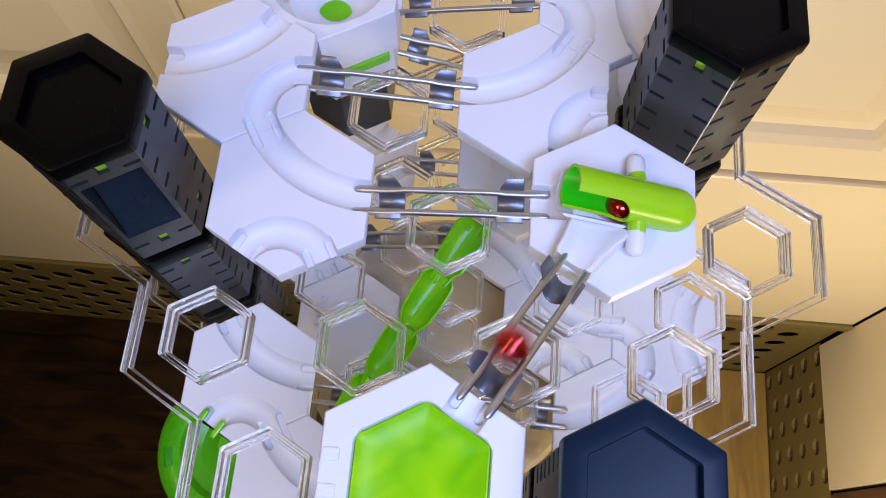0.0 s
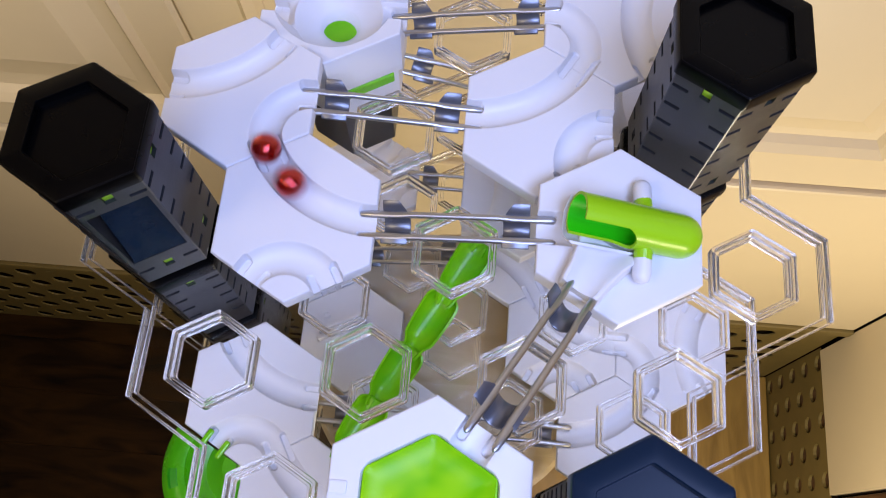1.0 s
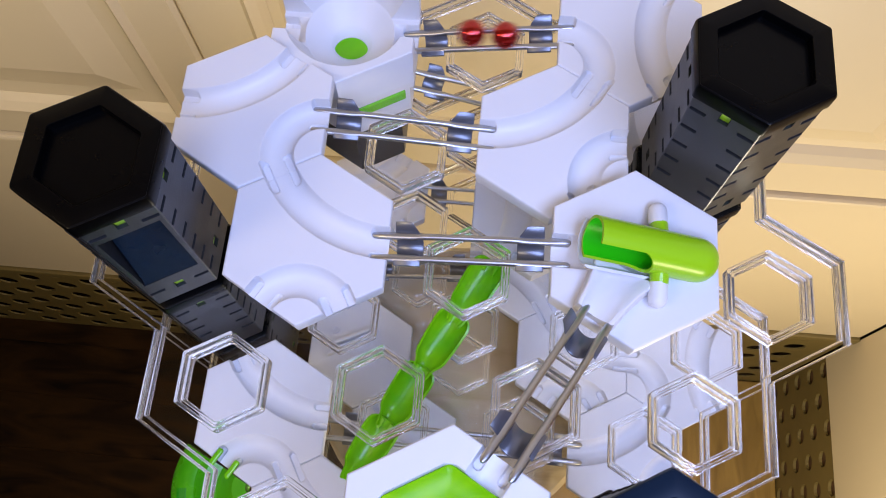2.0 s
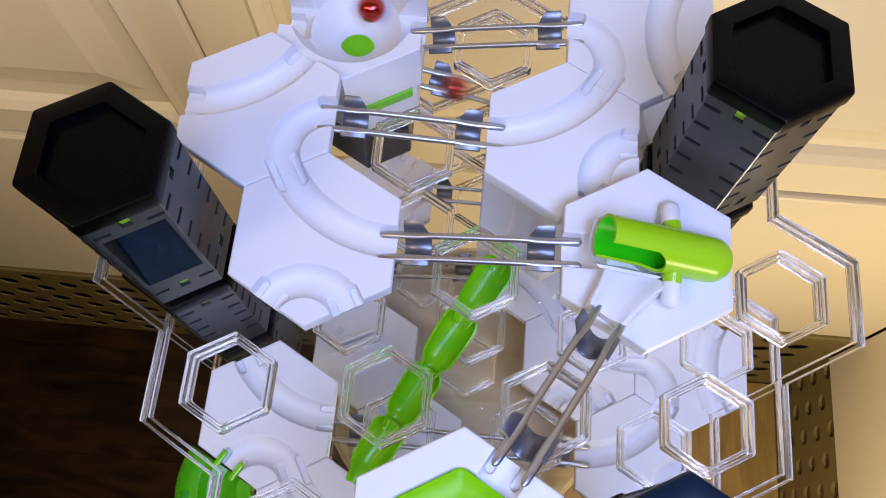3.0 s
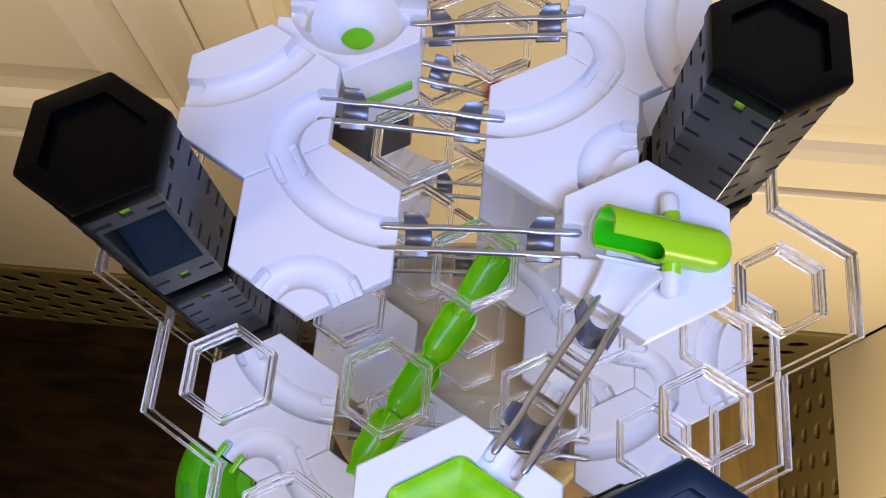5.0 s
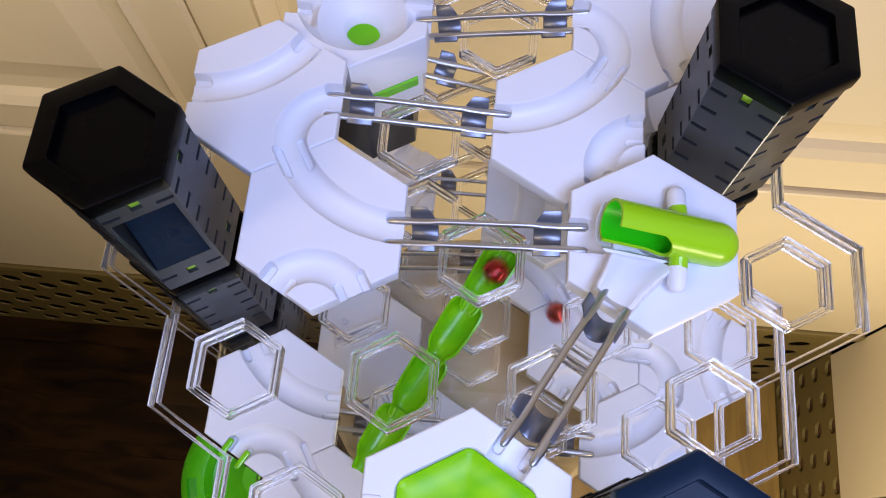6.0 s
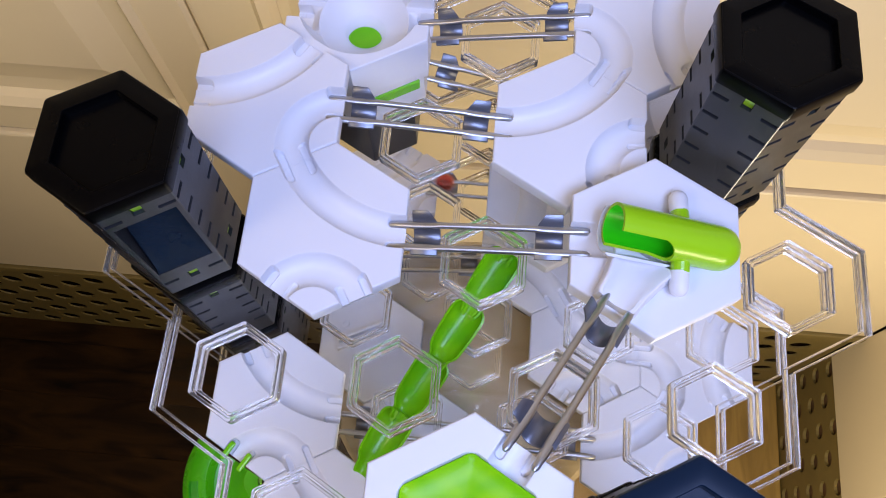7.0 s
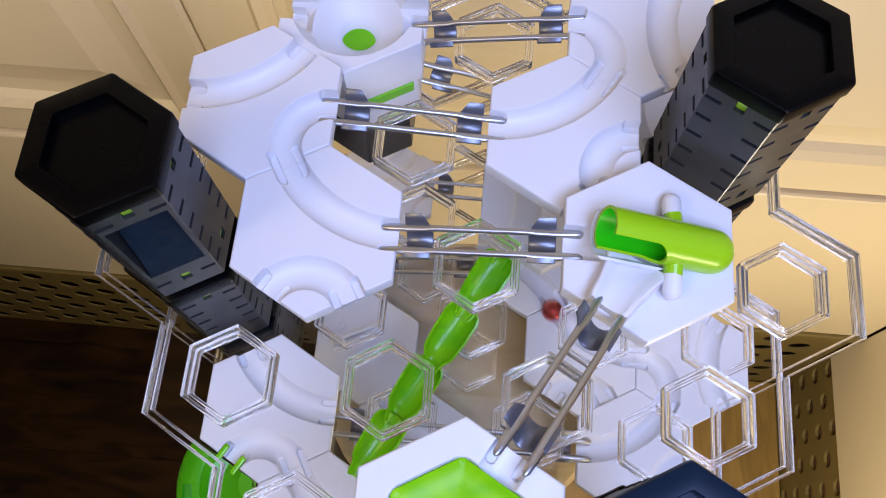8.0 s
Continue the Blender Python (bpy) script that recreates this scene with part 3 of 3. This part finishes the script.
for k, high in ((0, 0.0075), (1, 0.0055)):
    bm = bmesh.new()
    box(bm, -0.0165, 0.0165, -0.0011, 0.0011, 0.0002, high, 0.0005)
    bm.transform(pose(-0.0055, 0.0073 - 0.0052 * k, 0, 0, 0, 26))
    part("upright_rib", bm, WHITE, blank)

# ---- tile with a funnel bowl, over its exit tile ----
funnel = thing("funnel_tile", at(0, 2, -0.006), "white plastic tile with a round funnel bowl and a green bottom", "track tile")
me = groove_tile_mesh("bowl", [("funnel", -0.0165, 0.0212, 0.0112, ())], 0.0295, 120)
ob = new("bowl", me)
ob.parent = funnel
bm = bmesh.new()
turned(bm, [(0.001, -0.0290), (0.0083, -0.0290), (0.0083, -0.0258), (0.0079, -0.0255), (0.001, -0.0255)], 36)
bm.transform(Matrix.Translation((0, -0.0046, 0)))
part("bottom_disc", bm, DEEP, funnel, "round green disc")
exit_tile = thing("exit_tile", at(0, 2, -0.0640), "white plastic exit tile with a green insert under the funnel", "track tile")
bm = bmesh.new()
hex_loft(bm, [(P * 0.90, 0), (P * 0.91, 0.001), (P * 0.91, 0.025), (P * 0.88, 0.0292)])
part("body", bm, WHITE, exit_tile)
bm = bmesh.new()
box(bm, -0.016, 0.014, -0.003, 0.004, 0.0205, 0.0275, 0.001)
bm.transform(pose(0, 0, 0, 0, 0, 30) @ Matrix.Translation((0, -P * 0.455, 0)))
part("green_insert", bm, DEEP, exit_tile)

# ---- launcher tile ----
launcher = thing("launcher_tile", at(2, 0, 0.0077), "white plastic launcher tile with a lime green barrel", "launcher tile")
me = groove_tile_mesh("base", [lane(180, 0.018)], 0.0105)
ob = new("base", me)
ob.parent = launcher
# the barrel tips on its cross arm; it is round at one end, and cut open on one flank at the other
barrel = bmesh.new()
R0, R1, seg = 0.0088, 0.0076, 180
xs = [-0.0293 + 0.00025 * k for k in range(178)] + [0.0152 + R0 * math.sin(radians(a)) for a in (15, 30, 45, 60, 75, 88)]


def cut_away(x, a):
    """True where the barrel's wall is open; a = 0 points to the near flank, 90 up."""
    if x > -0.0055:
        return False
    k = 1.0 if x < -0.0125 else math.sqrt(max(0.0, 1 - ((x + 0.0125) / 0.007) ** 2))
    return -46 * k - 6 < a < 5 + 54 * k


grid_o, grid_i = [], []
for x in xs:
    k = 1.0 if x <= 0.0152 else max(0.03, math.sqrt(max(0.0, 1 - ((x - 0.0152) / R0) ** 2)))
    grid_o.append([barrel.verts.new((x, -R0 * k * math.cos(radians(-180 + 2 * s)), R0 * k * math.sin(radians(-180 + 2 * s)))) for s in range(seg)])
    grid_i.append([barrel.verts.new((x - (0.0012 if k < 1 else 0), -R1 * k * math.cos(radians(-180 + 2 * s)), R1 * k * math.sin(radians(-180 + 2 * s)))) for s in range(seg)])
keep = [[not cut_away((xs[q] + xs[q + 1]) / 2, -180 + 2 * (s + 0.5)) for s in range(seg)] for q in range(len(xs) - 1)]
for q in range(len(xs) - 1):
    for s in range(seg):
        t = (s + 1) % seg
        if not keep[q][s]:
            continue
        barrel.faces.new((grid_o[q][s], grid_o[q + 1][s], grid_o[q + 1][t], grid_o[q][t]))
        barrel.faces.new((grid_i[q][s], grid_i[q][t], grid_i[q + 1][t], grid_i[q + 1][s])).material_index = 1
        if not keep[q][t]:
            barrel.faces.new((grid_o[q][t], grid_o[q + 1][t], grid_i[q + 1][t], grid_i[q][t]))
        if not keep[q][(s - 1) % seg]:
            barrel.faces.new((grid_o[q][s], grid_o[q + 1][s], grid_i[q + 1][s], grid_i[q][s]))
        if q == 0 or not keep[q - 1][s]:
            barrel.faces.new((grid_o[q][s], grid_o[q][t], grid_i[q][t], grid_i[q][s]))
        if q + 1 < len(keep) and not keep[q + 1][s]:
            barrel.faces.new((grid_o[q + 1][s], grid_o[q + 1][t], grid_i[q + 1][t], grid_i[q + 1][s]))
barrel.faces.new(grid_o[-1])
tipping_barrel = part("barrel", barrel, GREEN, launcher, "lime green barrel, rounded at one end and cut open on one flank", True)
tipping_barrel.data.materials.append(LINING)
for s in (1, -1):
    bm = bmesh.new()
    tube(bm, [(0.0080, s * y, 0.0058 - 0.25 * (y - 0.008)) for y in (0.0070, 0.012)], 0.0036, 18)
    part("collar", bm, GREEN, launcher, "lime green collar")
    bm = bmesh.new()
    ys = [0.0118, 0.018, 0.0195, 0.0207, 0.0214]
    tube(bm, [(0.0078, s * y, 0.0048 - 0.15 * (y - 0.0118)) for y in ys], [0.0037, 0.0037, 0.0033, 0.0024, 0.0006], 18)
    part("arm", bm, WHITE, launcher, "rounded white arm", True)
# the white cradle under the barrel and the chute that feeds it
bm = bmesh.new()
ring = []
for x, r in ((-0.0250, 0.0102), (-0.0238, 0.0108), (0.000, 0.0108), (0.002, 0.0102)):
    ring.append([(x, r * math.cos(radians(a)), 0.0098 + r * math.sin(radians(a))) for a in range(-165, -14, 15)] + [(x, 0.0096 * math.cos(radians(a)), 0.0098 + 0.0096 * math.sin(radians(a))) for a in range(-15, -166, -15)])
loft(bm, ring)
bm.transform(pose(0.0004, 0, -0.0024, 0, 18, 0))
part("cradle", bm, WHITE, launcher, "", True)
bm = bmesh.new()
ring = []
for d, w, z in ((0.0068, 0.0120, 0.0040), (0.0100, 0.0118, 0.0050), (0.0150, 0.0102, 0.0063), (0.0225, 0.0086, 0.0066), (0.0290, 0.0080, 0.0068), (0.0305, 0.0074, 0.0066)):
    prof = [(-w, z + 0.0009), (-w + 0.0006, z + 0.0014), (-w + 0.0016, z + 0.0013), (-w * 0.68, z + 0.0002), (-w * 0.4, z - 0.0010), (0, z - 0.0016), (w * 0.4, z - 0.0010), (w * 0.68, z + 0.0002), (w - 0.0016, z + 0.0013), (w - 0.0006, z + 0.0014), (w, z + 0.0009), (w + 0.0012, -0.002), (-w - 0.0012, -0.002)]
    ring.append([(-d, u, v) for u, v in prof])
loft(bm, ring)
bm.transform(pose(-0.001, -0.0005, 0, 0, 0, 60))
part("chute", bm, WHITE, launcher, "white feeding chute", True)

# ---- start tile with the green lens ----
start = thing("start_tile", at(1, -2, 0.0416), "white plastic start tile with a sunken green hexagon", "start tile")
me = groove_tile_mesh("frame", [("well", P * 0.335, 0.0024, 0.0048, ()), lane(60, 0.0195)], 0.0115)
ob = new("frame", me)
ob.parent = start
bm = bmesh.new()
hex_loft(bm, [(P * 0.668, -0.0046), (P * 0.668, -0.0017), (P * 0.660, -0.0011), (P * 0.645, -0.0010), (P * 0.60, -0.0018), (P * 0.52, -0.0027), (P * 0.42, -0.0034), (P * 0.2, -0.0041), (P * 0.14, -0.0042)], corner=0.0024)
part("green_lens", bm, LENS, start, "glossy green sunken hexagon", True)
for s in (-1, 1):
    bm = bmesh.new()
    box(bm, -P * 0.492, -P * 0.40, s * 0.0056 - 0.0022, s * 0.0056 + 0.0022, -0.001, 0.0007, 0.0006)
    part("slot_rib", bm, WHITE, start)
# ---- rails ----
RAIL = "dull steel two-rod rail with grey clips"
rail(at(0.5, 0, -0.0050), at(1.5, 0, 0.0026), RAIL)
rail(at(0, 1, -0.0068), at(1, 1, -0.0118), RAIL)
rail(at(0.5, 2, -0.0266), at(1.5, 2, -0.0140), RAIL)
rail(at(1.280, -1.476, 0.0405), at(1.738, -0.545, 0.0150), RAIL + ", leading down to the launcher", gauge=0.0054)
rail(at(0.5, 2, -0.0618), at(1.5, 2, -0.0870), RAIL + ", bowed, under the upper plate", 0.002)
rail(at(0, -1, -0.1590), at(2, -1, -0.1705), RAIL + ", long, on lower levels")
rail(at(0, 1, -0.2095), at(1, 1, -0.1960), RAIL + ", on the lowest level")
rail(at(0.5, 2, -0.2060), at(1.5, 2, -0.2080), RAIL + ", on the lowest level")

# ---- chain of green troughs ----
chain = thing("trough_chain", (0, 0, 0), "chain of four green plastic troughs leading down", "marble chute")
A0, A1 = at(1.215, 0.43, -0.0755), at(0.27, -1.46, -0.1065)
run = A1 - A0
A0, A1 = A0 + run.normalized() * 0.0045, A1 + run.normalized() * 0.0025
run = A1 - A0
for k in range(4):
    a = A0 + run * (k / 4)
    m = Matrix.Translation(a) @ Vector((run.x, run.y, run.z - 0.006)).to_track_quat("X", "Z").to_matrix().to_4x4()
    bm = bmesh.new()
    ln = run.length / 4
    ring = []
    for x, w in ((-0.0022, 0.0050), (-0.0014, 0.0068), (0.0, 0.0082), (0.002, 0.0090), (0.005, 0.0092), (ln * 0.45, 0.0090), (ln * 0.72, 0.0083), (ln * 0.80, 0.0076), (ln * 0.85, 0.0064), (ln * 0.9, 0.0056), (ln + 0.001, 0.0050), (ln + 0.003, 0.0044)):
        sweep = [180 + 15 * q for q in range(13)]
        out = [(x, w * math.cos(radians(q)), w * 0.78 * math.sin(radians(q))) for q in sweep]
        inn = [(x, (w - 0.0011) * math.cos(radians(q)), 0.0003 + (w - 0.0011) * 0.78 * math.sin(radians(q))) for q in reversed(sweep)]
        ring.append(out + inn)
    loft(bm, ring)
    bm.transform(m @ Matrix.Translation((0, 0, 0.004)))
    part("trough", bm, DEEP, chain, "", True)
    bm = bmesh.new()
    for s in (-1, 1):
        box(bm, -0.001, 0.0045, s * 0.0026 - 0.0008, s * 0.0026 + 0.0008, -0.0056, -0.0030)
    bm.transform(m @ Matrix.Translation((0, 0, 0.004)))
    part("hinge", bm, DEEP, chain)

# ---- green turning chute at the plate's edge ----
bend = thing("bend_chute", at(-1, -2, -0.1185), "green plastic bend chute hooked to the white tiles", "marble chute")
bm = bmesh.new()
cx, cy = 0.0325, 0.01876
ring = []
for a in range(153, 275, 5):
    ca, sa = math.cos(radians(a)), math.sin(radians(a))
    prof = [(0.003, 0.0), (0.003, 0.0092), (0.0095, 0.0098), (0.0125, 0.0065), (0.0188, 0.0042), (0.0250, 0.0065), (0.0275, 0.0125), (0.0300, 0.0132), (0.0350, 0.0122), (0.0395, 0.0085), (0.0415, 0.0030), (0.0415, 0.0)]
    ring.append([(cx + r * ca, cy + r * sa, z) for r, z in prof])
loft(bm, ring)
part("bend", bm, SHADED_GREEN, bend, "", True)
# solid dark pieces that paint the shade of the bend's slots
for a in (186, 226):
    bm = bmesh.new()
    ring = []
    for q in range(a, a + 17, 4):
        ca, sa = math.cos(radians(q)), math.sin(radians(q))
        ring.append([(cx + r * ca, cy + r * sa, z) for r, z in ((0.0308, 0.0130), (0.0312, 0.0132), (0.0345, 0.01255), (0.0358, 0.0119), (0.0330, 0.0105))])
    loft(bm, ring)
    part("window", bm, SHADE, bend, "dark green piece standing for a shaded slot")
for s in (-1, 1):
    bm = bmesh.new()
    box(bm, 0.0285, 0.0385, s * 0.0052 - 0.0015, s * 0.0052 + 0.0015, 0.0076, 0.0100, 0.0010)
    bm.transform(pose(0, 0, 0, 0, 0, 60))
    part("hook", bm, DEEP, bend)

# ---- marbles ----
RAD = 0.0066


def marble():
    bm = bmesh.new()
    bmesh.ops.create_uvsphere(bm, u_segments=40, v_segments=24, radius=RAD)
    ob = part("marble", bm, RED, None, "", True)
    return tagged(ob, "shiny red metallic marble rolling along the run", "marble", "red marbles")


lead, trail = marble(), marble()

# ---- floor planks ----
bm = bmesh.new()
box(bm, -1.45, 1.45, -0.0585, 0.0585, -0.012, 0.0, 0.0006)
plank = part("plank", bm, FLOOR, floor)
plank.location = (-0.45, 0.42, 0)
for k in range(1, 26):
    o = plank.copy()
    scene.collection.objects.link(o)
    o.location = (-0.45, 0.42 - 0.1173 * k, 0)


def motions():
    """Both marbles, as seconds, column, row and height on the grid."""

    first = [(0.0, 2.04, -0.02, 0.0100), (0.18, 2.02, -0.02, 0.0100), (0.3, 1.757, -0.05, 0.0110), (0.4, 1.59, -0.02, 0.0115), (0.5, 1.395, -0.02, 0.0105), (0.6, 1.12, 0, 0.0085), (0.7, 0.74, 0, 0.0055), (0.8, 0.31, 0, 0.001),
             (0.9, -0.04, 0.21, 0.0005), (1.0, -0.26, 0.5, 0.0005), (1.1, -0.27, 0.88, 0.0005), (1.2, -0.02, 1, 0.003), (1.4, 0.87, 1, -0.003), (1.5, 1.26, 1.03, -0.0065), (1.6, 1.63, 1.34, -0.0065),
             (1.7, 1.72, 1.62, -0.0065), (1.8, 1.60, 1.88, -0.006), (1.9, 1.3, 2, -0.011), (2.1, 0.5, 2, -0.019), (2.2, 0.2, 2.255, -0.0195), (2.3, -0.1, 2.285, -0.02), (2.4, -0.24, 2.055, -0.0205),
             (2.5, -0.1, 1.815, -0.021), (2.6, 0.14, 1.875, -0.0215), (2.7, 0.06, 2.135, -0.0245), (2.8, 0.0, 2.035, -0.0295), (2.85, 0.05, 2, -0.054), (3.0, 0.73, 1.95, -0.0645), (3.1, 1.5, 1.98, -0.0775),
             (3.2, 1.98, 1.86, -0.0745), (3.35, 1.9, 1.5, -0.0755), (3.5, 1.74, 1.42, -0.084), (3.6, 1.58, 1.1, -0.0845), (3.7, 1.43, 0.83, -0.084), (3.8, 1.35, 0.6, -0.08), (3.9, 1.33, 0.56, -0.0775), (4.0, 1.17, 0.29, -0.0755),
             (4.1, 1.05, 0.06, -0.0788), (4.2, 0.90, -0.19, -0.0835), (4.4, 0.38, -1.22, -0.1), (4.47, 0.18, -1.6, -0.1075), (4.57, -0.18, -1.7, -0.109), (4.65, -0.43, -1.38, -0.109), (4.75, -0.73, -1.47, -0.109), (4.85, -0.95, -1.75, -0.125),
             (4.95, -0.9, -1.8, -0.146), (5.1, -0.6, -1.3, -0.153), (5.2, -0.3, -1.05, -0.156), (5.3, 0.04, -1, -0.1555), (5.4, 0.75, -1, -0.159), (5.5, 1.47, -1, -0.1635), (5.6, 2.14, -0.98, -0.1695), (5.7, 2.85, -0.42, -0.1695), (5.8, 2.40, -0.02, -0.1695), (5.9, 1.99, 0.11, -0.1695),
             (6.0, 1.75, 0.33, -0.1695), (6.1, 1.49, 0.66, -0.1695), (6.2, 1.25, 0.9, -0.1695), (6.3, 1.02, 0.98, -0.1890), (6.5, 0.42, 1.0, -0.1985), (6.6, 0.05, 1.03, -0.2030), (6.75, -0.1, 1.55, -0.2040), (6.9, 0.2, 1.94, -0.2040), (7.0, 0.57, 2.0, -0.1995), (7.1, 0.88, 2.0, -0.2005),
             (7.3, 1.6, 2, -0.2015), (7.6, 2.0, 1.7, -0.203), (8.0, 2.02, 1.62, -0.204)]
    second = [(0.0, 1.41, -1.18, 0.0385), (0.1, 1.70, -0.58, 0.0245), (0.2, 1.89, -0.16, 0.0145), (0.26, 2.02, -0.06, 0.0145), (0.3, 2.0, -0.06, 0.0145), (0.4, 1.84, -0.05, 0.014), (0.5, 1.655, -0.05, 0.0125), (0.6, 1.37, 0, 0.0105), (0.7, 1.07, 0, 0.008), (0.8, 0.65, 0, 0.0045), (0.9, 0.28, 0.01, 0.0005),
              (1.0, -0.07, 0.24, 0.0005), (1.1, -0.31, 0.68, 0.0005), (1.2, -0.23, 0.95, 0.0005), (1.3, 0.2, 1, 0.002), (1.4, 0.59, 0.99, -0.0005), (1.5, 0.94, 1, -0.0035), (1.6, 1.41, 1.1, -0.0065),
              (1.7, 1.70, 1.45, -0.0065), (1.8, 1.70, 1.7, -0.006), (1.9, 1.5, 1.98, -0.01), (2.1, 0.8, 2, -0.019), (2.25, 0.36, 2.155, -0.0155), (2.35, 0.05, 2.305, -0.018), (2.45, -0.22, 2.155, -0.019), (2.55, -0.22, 1.915, -0.0195),
              (2.62, 0.02, 1.775, -0.02), (2.7, 0.1, 1.795, -0.02), (2.75, -0.12, 1.875, -0.0205), (2.8, -0.22, 2.035, -0.0205), (2.9, -0.11, 2.185, -0.021), (3.0, 0.09, 2.195, -0.0213), (3.1, 0.22, 2.005, -0.0213), (3.2, 0.14, 1.855, -0.0215), (3.3, -0.06, 1.845, -0.0217), (3.35, -0.17, 2.005, -0.0217), (3.4, -0.11, 2.185, -0.0217), (3.5, 0.03, 2.195, -0.022), (3.6, 0.12, 2.105, -0.0225), (3.65, 0.09, 1.955, -0.0225),
              (3.7, 0.0, 1.865, -0.0225), (3.75, -0.1, 1.955, -0.023), (3.8, -0.12, 2.105, -0.023), (3.9, 0.01, 2.135, -0.023), (3.95, 0.08, 2.005, -0.0235), (4.0, 0.01, 1.875, -0.023), (4.05, -0.07, 1.935, -0.024), (4.1, -0.07, 2.055, -0.0245), (4.2, 0.05, 1.975, -0.025), (4.35, -0.02, 2.075, -0.027), (4.5, 0.0, 2.015, -0.028), (4.72, 0.0, 2.035, -0.0295), (4.8, 0.05, 2, -0.05),
              (4.95, 0.73, 1.95, -0.0645), (5.05, 1.5, 1.98, -0.0775), (5.15, 1.98, 1.86, -0.0745), (5.3, 1.9, 1.5, -0.0755), (5.45, 1.7, 1.38, -0.084), (5.55, 1.48, 0.98, -0.0845), (5.6, 1.40, 0.83, -0.084), (5.7, 1.35, 0.62, -0.081), (5.8, 1.33, 0.59, -0.0785), (5.9, 1.26, 0.47, -0.0755), (6.0, 1.12, 0.19, -0.077),
              (6.1, 0.90, -0.19, -0.0835), (6.2, 0.80, -0.47, -0.088), (6.3, 0.52, -0.95, -0.0965), (6.4, 0.20, -1.58, -0.107), (6.5, -0.16, -1.71, -0.109), (6.6, -0.43, -1.37, -0.109), (6.7, -0.73, -1.46, -0.109), (6.8, -0.95, -1.75, -0.125), (6.9, -0.9, -1.8, -0.146), (7.05, -0.6, -1.3, -0.153), (7.15, -0.3, -1.05, -0.156),
              (7.25, 0.04, -1, -0.1555), (7.35, 0.75, -1, -0.159), (7.45, 1.47, -1, -0.1635), (7.55, 2.14, -0.98, -0.1695), (7.6, 2.50, -0.88, -0.1695), (7.65, 2.78, -0.48, -0.1695), (7.7, 2.69, -0.09, -0.1695), (7.8, 2.35, 0.03, -0.1695), (7.9, 1.97, 0.12, -0.1695), (8.0, 1.73, 0.41, -0.1695)]
    tip = [(0.0, 19), (0.2, 19), (0.28, 2), (0.34, 0), (0.5, 0), (0.56, 14), (0.62, 19), (8.0, 19)]
    walk(tipping_barrel, [(t, pose(0.0083, -0.0004, 0.0075, 0, a, 0)) for t, a in tip])
    for ob, rows in ((lead, first), (trail, second)):
        walk(ob, [(t, Matrix.Translation(at(i, j, z + 0.0007))) for t, i, j, z in rows])


motions()
